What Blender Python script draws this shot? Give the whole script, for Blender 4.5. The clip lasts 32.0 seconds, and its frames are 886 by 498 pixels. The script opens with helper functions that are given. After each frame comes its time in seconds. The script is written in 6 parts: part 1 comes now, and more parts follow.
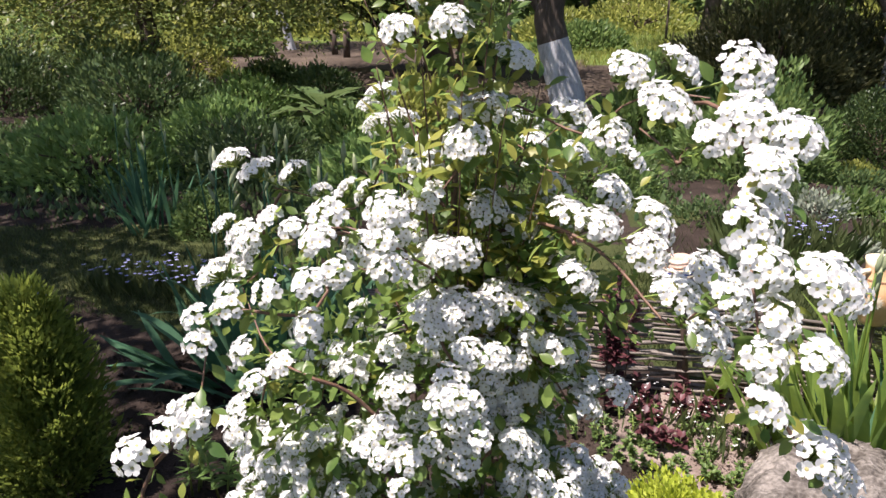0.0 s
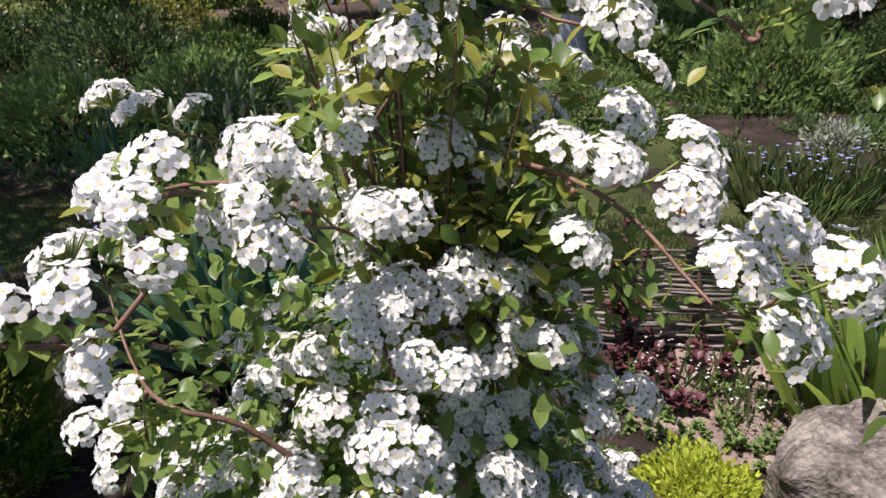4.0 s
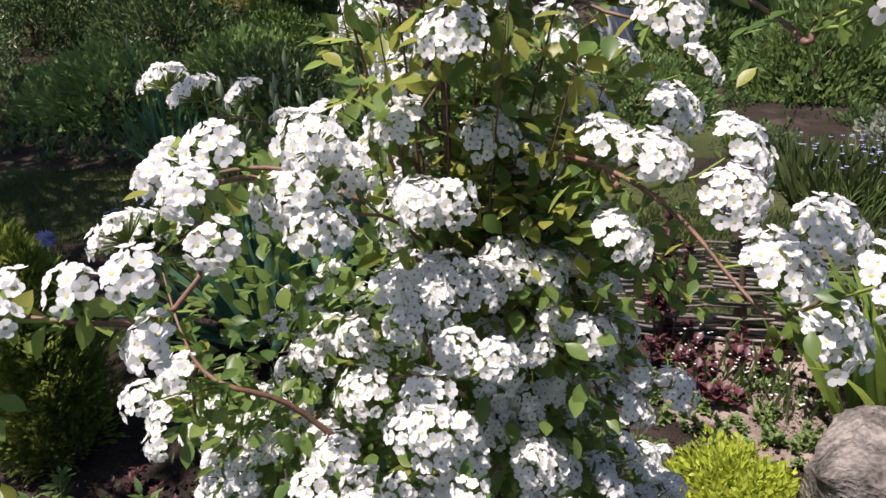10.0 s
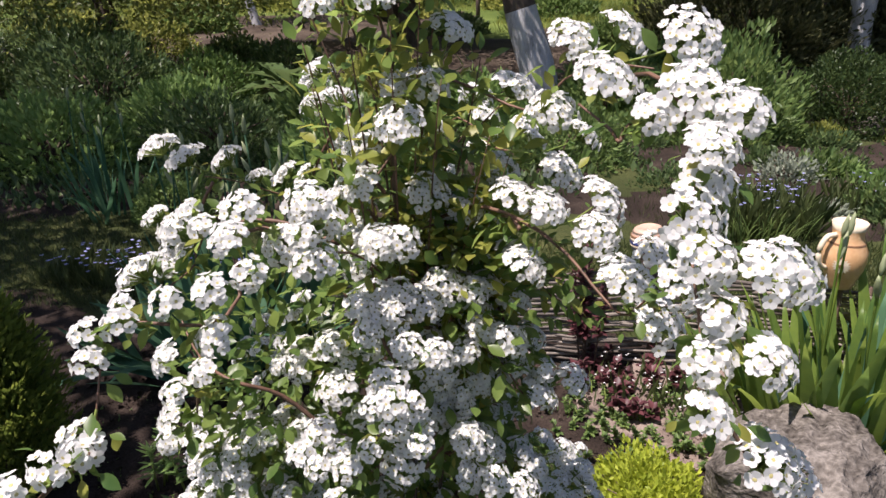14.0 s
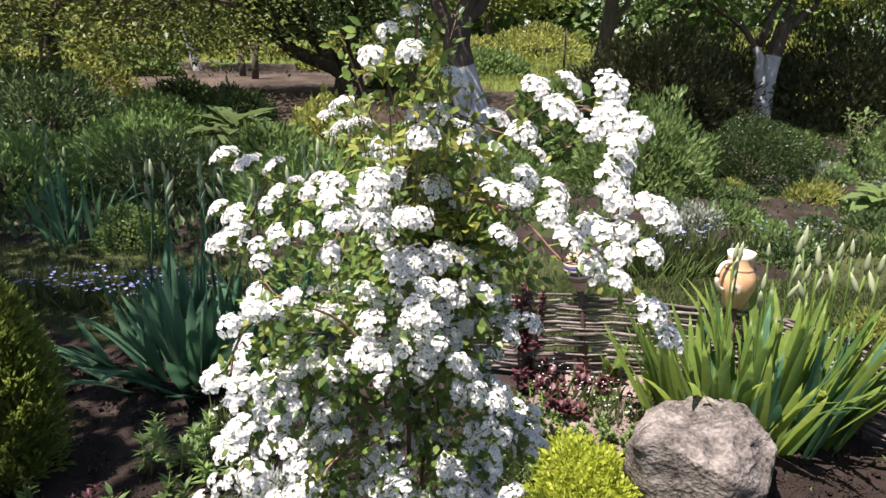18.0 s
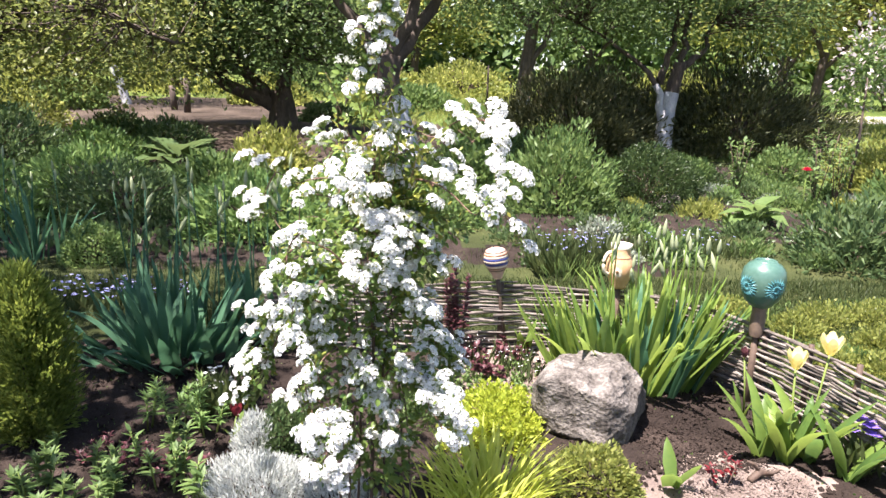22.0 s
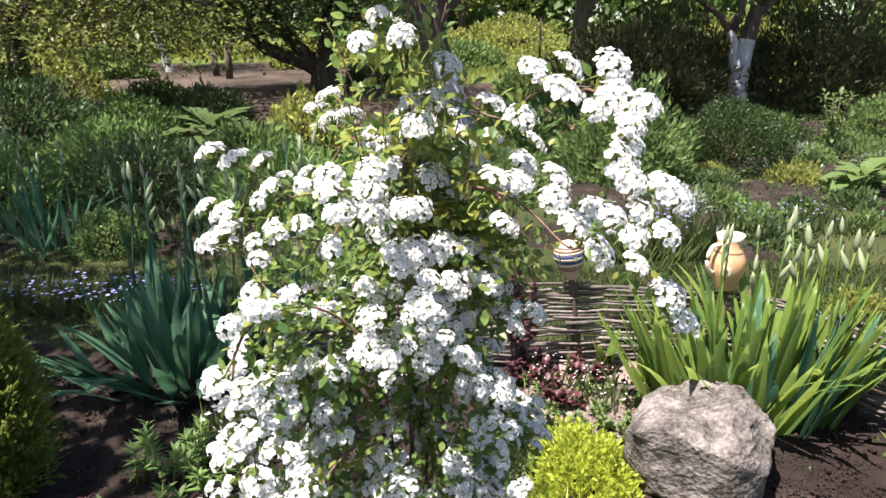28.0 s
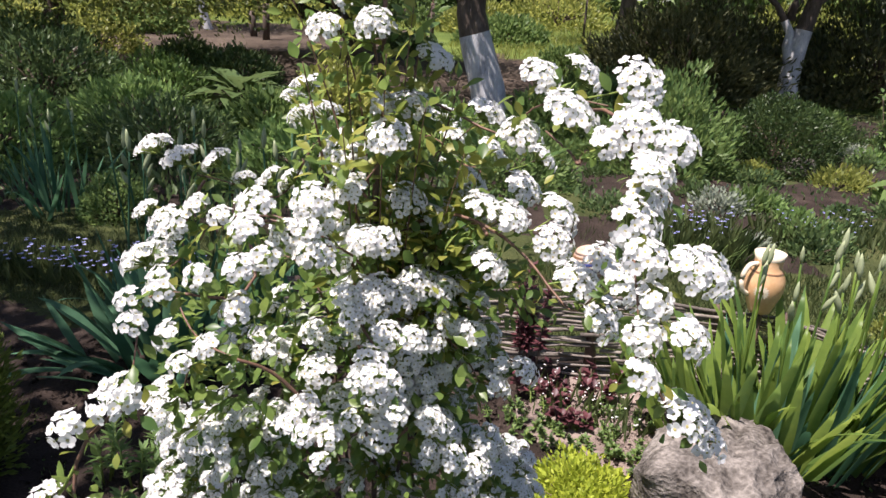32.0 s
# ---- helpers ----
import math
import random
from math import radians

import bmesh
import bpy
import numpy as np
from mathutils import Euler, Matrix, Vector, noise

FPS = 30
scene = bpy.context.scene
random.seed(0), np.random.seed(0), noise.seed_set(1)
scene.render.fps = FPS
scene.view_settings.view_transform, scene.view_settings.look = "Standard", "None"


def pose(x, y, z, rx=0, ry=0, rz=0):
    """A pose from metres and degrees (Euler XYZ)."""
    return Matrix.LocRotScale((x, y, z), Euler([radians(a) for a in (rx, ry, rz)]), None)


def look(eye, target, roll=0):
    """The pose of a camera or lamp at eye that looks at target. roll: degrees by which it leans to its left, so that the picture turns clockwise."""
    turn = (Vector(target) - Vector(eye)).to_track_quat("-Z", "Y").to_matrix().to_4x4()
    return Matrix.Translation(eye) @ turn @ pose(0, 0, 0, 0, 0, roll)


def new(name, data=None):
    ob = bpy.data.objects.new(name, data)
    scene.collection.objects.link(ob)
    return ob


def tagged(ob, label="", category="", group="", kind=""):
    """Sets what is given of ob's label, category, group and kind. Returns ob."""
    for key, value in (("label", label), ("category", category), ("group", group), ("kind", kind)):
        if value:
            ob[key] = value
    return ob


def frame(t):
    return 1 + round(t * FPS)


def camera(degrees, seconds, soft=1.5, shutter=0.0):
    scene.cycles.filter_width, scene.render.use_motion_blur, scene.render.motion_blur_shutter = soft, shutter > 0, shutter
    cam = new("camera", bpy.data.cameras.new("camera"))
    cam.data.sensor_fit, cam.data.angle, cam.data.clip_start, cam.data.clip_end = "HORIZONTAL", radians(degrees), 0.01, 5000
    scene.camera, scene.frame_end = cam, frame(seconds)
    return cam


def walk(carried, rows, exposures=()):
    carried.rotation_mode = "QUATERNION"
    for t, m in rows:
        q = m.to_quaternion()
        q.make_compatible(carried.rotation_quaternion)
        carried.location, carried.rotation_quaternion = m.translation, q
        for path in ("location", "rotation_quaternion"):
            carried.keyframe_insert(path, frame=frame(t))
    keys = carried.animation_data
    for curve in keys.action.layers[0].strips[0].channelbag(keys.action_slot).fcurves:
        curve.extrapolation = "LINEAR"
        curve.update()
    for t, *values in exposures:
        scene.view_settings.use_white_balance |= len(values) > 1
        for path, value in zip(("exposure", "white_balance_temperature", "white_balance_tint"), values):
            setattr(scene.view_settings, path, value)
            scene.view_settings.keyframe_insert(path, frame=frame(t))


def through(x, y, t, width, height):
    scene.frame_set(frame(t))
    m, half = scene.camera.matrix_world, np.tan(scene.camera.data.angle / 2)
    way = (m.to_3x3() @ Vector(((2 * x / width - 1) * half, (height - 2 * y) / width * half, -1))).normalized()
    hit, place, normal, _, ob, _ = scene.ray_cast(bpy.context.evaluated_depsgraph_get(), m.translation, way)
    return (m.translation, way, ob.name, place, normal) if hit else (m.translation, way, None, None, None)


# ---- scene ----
cam = camera(65.0, 32.0)
# seconds, x, y, z, yaw, pitch, roll
PATH = [
    (0.0, 0.12, -0.8261, 1.1727, 9.15, -18.26, -0.06),
    (0.5, 0.1333, -0.7815, 1.161, 8.17, -19.14, 0.25),
    (1.0, 0.129, -0.7352, 1.1463, 7.73, -20.72, 0.02),
    (1.5, 0.1208, -0.7052, 1.1353, 7.35, -23.13, -1.06),
    (2.0, 0.122, -0.6756, 1.1194, 7.89, -24.19, -1.23),
    (2.5, 0.125, -0.6511, 1.1141, 6.11, -21.82, -1.74),
    (3.0, 0.1361, -0.6284, 1.1102, 5.74, -22.96, -1.6),
    (3.5, 0.1338, -0.6022, 1.1036, 8.65, -22.15, -1.85),
    (5.5, 0.127, -0.543, 1.0904, 10.31, -24.8, -3.4),
    (6.0, 0.135, -0.5349, 1.0892, 9.53, -25.49, -3.02),
    (6.5, 0.1432, -0.5302, 1.0843, 9.02, -25.15, -2.57),
    (7.0, 0.1458, -0.5366, 1.0882, 10.08, -24.86, -2.56),
    (7.5, 0.1428, -0.5428, 1.0939, 10.51, -24.81, -2.37),
    (8.0, 0.133, -0.5386, 1.0906, 10.71, -25.31, -2.07),
    (8.5, 0.1288, -0.5444, 1.0893, 11.64, -25.09, -2.41),
    (9.0, 0.1305, -0.5593, 1.0964, 12.78, -24.86, -2.46),
    (9.5, 0.1291, -0.5694, 1.1018, 13.53, -24.43, -2.64),
    (10.0, 0.1295, -0.5875, 1.1058, 13.0, -23.63, -2.21),
    (10.5, 0.1208, -0.6222, 1.109, 12.07, -23.27, -2.46),
    (11.0, 0.1109, -0.6578, 1.1305, 10.88, -23.0, -3.34),
    (11.5, 0.1161, -0.6785, 1.1358, 9.03, -22.7, -2.83),
    (12.0, 0.1219, -0.6961, 1.1416, 8.55, -22.98, -2.69),
    (12.5, 0.1287, -0.7117, 1.1515, 8.49, -22.86, -2.6),
    (13.0, 0.1372, -0.7341, 1.16, 8.51, -22.19, -2.34),
    (13.5, 0.15, -0.7545, 1.1718, 8.32, -21.68, -3.32),
    (14.0, 0.1538, -0.7677, 1.1714, 7.27, -20.5, -1.5),
    (14.5, 0.1522, -0.7891, 1.1769, 7.07, -20.06, -0.3),
    (16.5, 0.1461, -0.8127, 1.1737, 5.7, -22.97, 1.88),
    (17.0, 0.0855, -0.9472, 1.193, -0.32, -20.97, 1.79),
    (17.5, 0.0653, -1.0308, 1.1989, -0.93, -18.7, 1.48),
    (18.0, 0.0846, -1.126, 1.1798, 1.28, -16.27, 1.44),
    (18.5, 0.0795, -1.222, 1.1852, 4.27, -15.75, 0.05),
    (19.0, 0.07, -1.3441, 1.1773, -3.63, -18.23, 2.23),
    (19.5, 0.05, -1.4893, 1.2016, -4.6, -13.91, 1.29),
    (20.0, 0.0496, -1.5805, 1.2065, -6.37, -14.51, 2.33),
    (20.5, 0.0427, -1.6602, 1.1987, -5.38, -11.98, 2.65),
    (21.0, 0.0355, -1.7444, 1.1981, -4.1, -12.31, 1.4),
    (21.5, 0.0308, -1.7672, 1.1928, -2.26, -13.77, 0.98),
    (22.0, 0.0419, -1.7532, 1.1802, -4.59, -13.35, 1.77),
    (22.5, 0.0478, -1.7616, 1.1772, -3.95, -12.78, 0.99),
    (23.0, 0.0399, -1.7346, 1.1833, -3.96, -12.97, 1.57),
    (23.5, 0.037, -1.6827, 1.1903, -3.26, -13.96, 1.04),
    (24.0, 0.0361, -1.6462, 1.1896, -2.62, -15.21, 1.97),
    (24.5, 0.0363, -1.595, 1.1896, -2.24, -15.15, 2.68),
    (26.5, 0.1126, -1.3762, 1.1852, 1.47, -15.87, 3.29),
    (27.0, 0.112, -1.2539, 1.1796, 0.08, -17.33, 1.65),
    (27.5, 0.0679, -1.1529, 1.1773, -3.56, -17.05, 1.24),
    (28.0, 0.0569, -1.0955, 1.165, -0.3, -16.71, -0.25),
    (28.5, 0.1065, -0.9691, 1.1743, -2.95, -16.04, 2.16),
    (29.0, 0.1082, -0.9021, 1.177, -3.78, -16.3, 3.2),
    (29.5, 0.0944, -0.8737, 1.1762, 1.83, -21.18, 2.07),
    (30.0, 0.1017, -0.8552, 1.1695, 2.03, -21.31, 3.18),
    (30.5, 0.1118, -0.8601, 1.1813, 2.3, -19.58, 3.05),
    (31.0, 0.1127, -0.8518, 1.1763, 1.8, -21.28, 3.49),
    (31.5, 0.119, -0.8542, 1.1781, 1.06, -19.9, 3.63),
    (32.0, 0.1254, -0.874, 1.1886, 2.17, -18.99, 2.97),
]
walk(cam, [(t, pose(x, y, z, 90 + pitch, 0, yaw) @ pose(0, 0, 0, 0, 0, roll)) for t, x, y, z, yaw, pitch, roll in PATH],
     exposures=[(0, 1.45, 6490, 22), (2, 1.18, 6490, 22), (4.5, 1.08, 6440, 23), (9, 1.1, 6440, 23), (14, 1.05, 6490, 23), (17, 1.3, 6540, 22), (18.5, 1.75, 6440, 22), (20, 2.11, 6340, 21), (24.5, 2.25, 6390, 21), (28, 1.85, 6390, 20), (30, 1.36, 6440, 21), (32, 1.34, 6390, 22)])

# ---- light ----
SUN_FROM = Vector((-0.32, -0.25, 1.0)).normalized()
world = bpy.data.worlds.new("sky")
scene.world = world
world.use_nodes = True
wn = world.node_tree.nodes
sky = wn.new("ShaderNodeTexSky")
sky.sky_type, sky.sun_disc = "NISHITA", False
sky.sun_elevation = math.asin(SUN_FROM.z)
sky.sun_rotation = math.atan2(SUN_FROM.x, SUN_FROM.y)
world.node_tree.links.new(sky.outputs[0], wn["Background"].inputs[0])
wn["Background"].inputs[1].default_value = 0.066
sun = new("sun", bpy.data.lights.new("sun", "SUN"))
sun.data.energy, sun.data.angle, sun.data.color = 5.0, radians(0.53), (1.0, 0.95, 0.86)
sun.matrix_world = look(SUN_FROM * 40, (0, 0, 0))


# ---- materials ----
def nodes_of(name):
    m = bpy.data.materials.new(name)
    m.use_nodes = True
    return m, m.node_tree.nodes, m.node_tree.links


def ramp(n, stops):
    r = n.new("ShaderNodeValToRGB")
    while len(r.color_ramp.elements) < len(stops):
        r.color_ramp.elements.new(0.5)
    for e, (p, c) in zip(r.color_ramp.elements, stops):
        e.position, e.color = p, (*c, 1)
    return r


def surface(name, stops, rough=0.8, scale=20.0, fine=120.0, bump=0.3, depth=0.004, stretch=(1, 1, 1), spec=0.4, random_shift=0.0):
    """A rough surface: two scales of noise drive a colour ramp and a bump."""
    m, n, l = nodes_of(name)
    b = n["Principled BSDF"]
    co = n.new("ShaderNodeTexCoord")
    mp = n.new("ShaderNodeMapping")
    mp.inputs["Scale"].default_value = stretch
    l.new(co.outputs["Object"], mp.inputs[0])
    a, c = n.new("ShaderNodeTexNoise"), n.new("ShaderNodeTexNoise")
    for t, s, d in ((a, scale, 5), (c, fine, 3)):
        t.inputs["Scale"].default_value, t.inputs["Detail"].default_value = s, d
        l.new(mp.outputs[0], t.inputs[0])
    mixed = n.new("ShaderNodeMath")
    mixed.operation = "MULTIPLY_ADD"
    mixed.inputs[1].default_value = 0.45
    l.new(c.outputs[0], mixed.inputs[0])
    half = n.new("ShaderNodeMath")
    half.operation, half.inputs[1].default_value = "MULTIPLY", 0.62
    l.new(a.outputs[0], half.inputs[0])
    l.new(half.outputs[0], mixed.inputs[2])
    value = mixed.outputs[0]
    if random_shift:
        oi, sh = n.new("ShaderNodeObjectInfo"), n.new("ShaderNodeMath")
        sh.operation, sh.inputs[1].default_value = "MULTIPLY_ADD", random_shift
        l.new(oi.outputs["Random"], sh.inputs[0])
        l.new(value, sh.inputs[2])
        value = sh.outputs[0]
    r = ramp(n, stops)
    l.new(value, r.inputs[0])
    l.new(r.outputs[0], b.inputs["Base Color"])
    b.inputs["Roughness"].default_value = rough
    b.inputs["Specular IOR Level"].default_value = spec
    bp = n.new("ShaderNodeBump")
    bp.inputs["Strength"].default_value, bp.inputs["Distance"].default_value = bump, depth
    l.new(mixed.outputs[0], bp.inputs["Height"])
    l.new(bp.outputs[0], b.inputs["Normal"])
    return m


def leafy(name, dark, light, through=0.35, rough=0.45, scale=60.0, per="island", spec=0.26, glow=1.6):
    """A leaf: colour varied leaf by leaf and across the blade, part of the light comes through."""
    m, n, l = nodes_of(name)
    b, out = n["Principled BSDF"], n["Material Output"]
    if per == "island":
        src = n.new("ShaderNodeNewGeometry").outputs["Random Per Island"]
    else:
        src = n.new("ShaderNodeObjectInfo").outputs["Random"]
    co, t = n.new("ShaderNodeTexCoord"), n.new("ShaderNodeTexNoise")
    t.inputs["Scale"].default_value, t.inputs["Detail"].default_value = scale, 3
    l.new(co.outputs["Object"], t.inputs[0])
    add = n.new("ShaderNodeMath")
    add.operation, add.inputs[1].default_value = "MULTIPLY_ADD", 0.55
    l.new(src, add.inputs[0])
    half = n.new("ShaderNodeMath")
    half.operation, half.inputs[1].default_value = "MULTIPLY", 0.45
    l.new(t.outputs[0], half.inputs[0])
    l.new(half.outputs[0], add.inputs[2])
    r = ramp(n, [(0.1, dark), (0.9, light)])
    l.new(add.outputs[0], r.inputs[0])
    l.new(r.outputs[0], b.inputs["Base Color"])
    b.inputs["Roughness"].default_value = rough
    b.inputs["Specular IOR Level"].default_value = spec
    tr, mx = n.new("ShaderNodeBsdfTranslucent"), n.new("ShaderNodeMixShader")
    hsv = n.new("ShaderNodeHueSaturation")
    hsv.inputs["Hue"].default_value, hsv.inputs["Value"].default_value = 0.485, glow
    l.new(r.outputs[0], hsv.inputs["Color"])
    l.new(hsv.outputs[0], tr.inputs[0])
    mx.inputs[0].default_value = through
    l.new(b.outputs[0], mx.inputs[1])
    l.new(tr.outputs[0], mx.inputs[2])
    l.new(mx.outputs[0], out.inputs["Surface"])
    return m


SOIL = surface("soil", [(0.30, (0.009, 0.0062, 0.005)), (0.46, (0.018, 0.0125, 0.010)), (0.60, (0.031, 0.022, 0.0175)), (0.76, (0.085, 0.062, 0.050))], 0.95, 4.5, 150, 1.0, 0.02, spec=0.15)
MULCH = surface("mulch", [(0.3, (0.016, 0.011, 0.008)), (0.52, (0.042, 0.030, 0.022)), (0.75, (0.105, 0.080, 0.060))], 0.95, 1.6, 60, 1.0, 0.03, spec=0.2)
TURF = surface("turf", [(0.3, (0.016, 0.020, 0.007)), (0.55, (0.036, 0.044, 0.014)), (0.75, (0.075, 0.075, 0.028))], 0.95, 2.2, 70, 1.0, 0.02, spec=0.15)
MEADOW = surface("meadow", [(0.3, (0.03, 0.05, 0.01)), (0.55, (0.07, 0.10, 0.02)), (0.75, (0.14, 0.17, 0.04))], 0.95, 0.8, 25, 1.0, 0.03, spec=0.15)
GRAVEL = surface("gravel", [(0.3, (0.22, 0.20, 0.18)), (0.7, (0.45, 0.42, 0.38))], 0.95, 3, 60, 0.8, 0.01)
SAND = surface("pale_grit", [(0.3, (0.075, 0.055, 0.045)), (0.5, (0.15, 0.115, 0.097)), (0.75, (0.27, 0.215, 0.185))], 0.95, 9, 150, 1.0, 0.012, spec=0.2)
BARK = surface("bark", [(0.3, (0.022, 0.016, 0.012)), (0.6, (0.085, 0.062, 0.048)), (0.8, (0.16, 0.13, 0.10))], 0.9, 14, 70, 1.0, 0.012, (1, 1, 0.25))
LIME_WASH = surface("lime_wash", [(0.28, (0.12, 0.115, 0.12)), (0.42, (0.27, 0.265, 0.275)), (0.7, (0.44, 0.44, 0.45))], 0.9, 11, 60, 0.8, 0.01, (1, 1, 0.35))
TWIG = surface("red_twig", [(0.3, (0.045, 0.025, 0.017)), (0.7, (0.15, 0.08, 0.05))], 0.6, 60, 300, 0.4, 0.002)
DARK_STEM = surface("dark_stem", [(0.3, (0.03, 0.02, 0.015)), (0.7, (0.10, 0.065, 0.045))], 0.75, 40, 200, 0.5, 0.003)
WITHE = surface("withe", [(0.36, (0.032, 0.026, 0.021)), (0.62, (0.095, 0.079, 0.066)), (0.92, (0.23, 0.20, 0.17))], 0.8, 30, 200, 0.6, 0.003, (1, 1, 1), random_shift=0.28)
STONE = surface("stone", [(0.36, (0.0226, 0.0191, 0.0165)), (0.46, (0.0696, 0.0609, 0.0522)), (0.55, (0.1175, 0.1044, 0.0914)), (0.66, (0.2044, 0.1827, 0.161))], 0.95, 12, 80, 1.0, 0.022, spec=0.2)
PETAL = leafy("petal", (0.72, 0.72, 0.71), (0.81, 0.81, 0.80), 0.55, 0.6, 200, glow=1.0)
PETAL_EYE = surface("petal_eye", [(0.3, (0.22, 0.20, 0.08)), (0.7, (0.40, 0.36, 0.15))], 0.7, 200, 900, 0.3, 0.001)
STALK = leafy("stalk", (0.10, 0.16, 0.03), (0.22, 0.27, 0.07), 0.2, 0.5, 90)
BUSH_LEAF = leafy("bush_leaf", (0.042, 0.100, 0.028), (0.165, 0.225, 0.056), 0.54, 0.34, glow=1.8)
YOUNG_LEAF = leafy("young_leaf", (0.105, 0.155, 0.032), (0.28, 0.275, 0.06), 0.50, 0.40, glow=1.6)
FRESH_LEAF = leafy("fresh_leaf", (0.068, 0.135, 0.038), (0.187, 0.280, 0.088), 0.45, 0.45)
IRIS_BLUE = leafy("iris_blue_green", (0.032, 0.088, 0.050), (0.072, 0.148, 0.080), 0.25, 0.65, 30, "object", 0.12)
IRIS_GREEN = leafy("iris_green", (0.058, 0.128, 0.036), (0.20, 0.275, 0.05), 0.52, 0.42, 30, "object", glow=1.6)
BUD = leafy("iris_bud", (0.18, 0.23, 0.12), (0.35, 0.38, 0.23), 0.3, 0.6, 60)
LIME_LEAF = leafy("lime_leaf", (0.15, 0.21, 0.02), (0.42, 0.47, 0.06), 0.45, 0.5)
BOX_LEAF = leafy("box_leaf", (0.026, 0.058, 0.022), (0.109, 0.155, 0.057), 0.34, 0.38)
BALL_LEAF = leafy("clipped_box_leaf", (0.012, 0.032, 0.011), (0.062, 0.092, 0.028), 0.3, 0.42)
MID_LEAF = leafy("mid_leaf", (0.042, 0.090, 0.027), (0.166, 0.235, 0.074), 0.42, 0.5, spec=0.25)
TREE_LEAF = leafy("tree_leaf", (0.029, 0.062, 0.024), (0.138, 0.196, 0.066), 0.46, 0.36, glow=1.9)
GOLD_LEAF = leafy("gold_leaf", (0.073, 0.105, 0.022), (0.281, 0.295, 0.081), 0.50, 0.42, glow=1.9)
JUNIPER = leafy("juniper", (0.024, 0.034, 0.015), (0.108, 0.110, 0.044), 0.28, 0.6)
THUJA = leafy("thuja", (0.042, 0.075, 0.014), (0.165, 0.21, 0.040), 0.46, 0.6)
SILVER = leafy("silver_leaf", (0.30, 0.32, 0.29), (0.54, 0.56, 0.52), 0.25, 0.8, glow=1.2)
SAGE = leafy("sage_leaf", (0.12, 0.15, 0.105), (0.25, 0.28, 0.215), 0.25, 0.7)
PURPLE_LEAF = leafy("purple_leaf", (0.04, 0.016, 0.020), (0.13, 0.045, 0.050), 0.3, 0.45)
OLIVE_LEAF = leafy("olive_leaf", (0.048, 0.075, 0.018), (0.175, 0.195, 0.055), 0.48, 0.42, glow=1.8)
GRASS = leafy("grass", (0.022, 0.040, 0.013), (0.080, 0.098, 0.033), 0.38, 0.5)
GOLD_GRASS = leafy("gold_grass", (0.28, 0.35, 0.045), (0.54, 0.57, 0.14), 0.55, 0.5)
LILAC = leafy("lilac_petal", (0.17, 0.17, 0.38), (0.36, 0.37, 0.60), 0.3, 0.6)
VIOLET = leafy("violet_petal", (0.10, 0.055, 0.30), (0.26, 0.17, 0.52), 0.3, 0.6)
PALE_LEAF = leafy("pale_pink_leaf", (0.34, 0.29, 0.27), (0.62, 0.54, 0.53), 0.35, 0.6, glow=1.2)
RED = leafy("red_petal", (0.30, 0.01, 0.02), (0.55, 0.02, 0.03), 0.25, 0.5)
YELLOW = leafy("yellow_petal", (0.84, 0.75, 0.26), (0.90, 0.84, 0.42), 0.45, 0.4, glow=1.05)
DARK_RED = leafy("dark_red", (0.07, 0.008, 0.012), (0.16, 0.022, 0.024), 0.3, 0.5)


# ---- mesh helpers ----
def nrm(v):
    return v / np.maximum(np.linalg.norm(v, axis=-1, keepdims=True), 1e-9)


def mesh_of(name, verts, tris, mats, index=None, smooth=True):
    """A mesh from arrays of places and triangles."""
    me = bpy.data.meshes.new(name)
    verts, tris = np.asarray(verts, np.float32), np.asarray(tris, np.int32)
    me.vertices.add(len(verts)), me.loops.add(tris.size), me.polygons.add(len(tris))
    me.vertices.foreach_set("co", verts.ravel())
    me.loops.foreach_set("vertex_index", tris.ravel())
    me.polygons.foreach_set("loop_start", np.arange(0, tris.size, 3, dtype=np.int32))
    for m in mats:
        me.materials.append(m)
    if index is not None:
        me.polygons.foreach_set("material_index", np.asarray(index, np.int32))
    me.polygons.foreach_set("use_smooth", np.full(len(tris), smooth))
    me.update(calc_edges=True)
    me.validate()
    return me


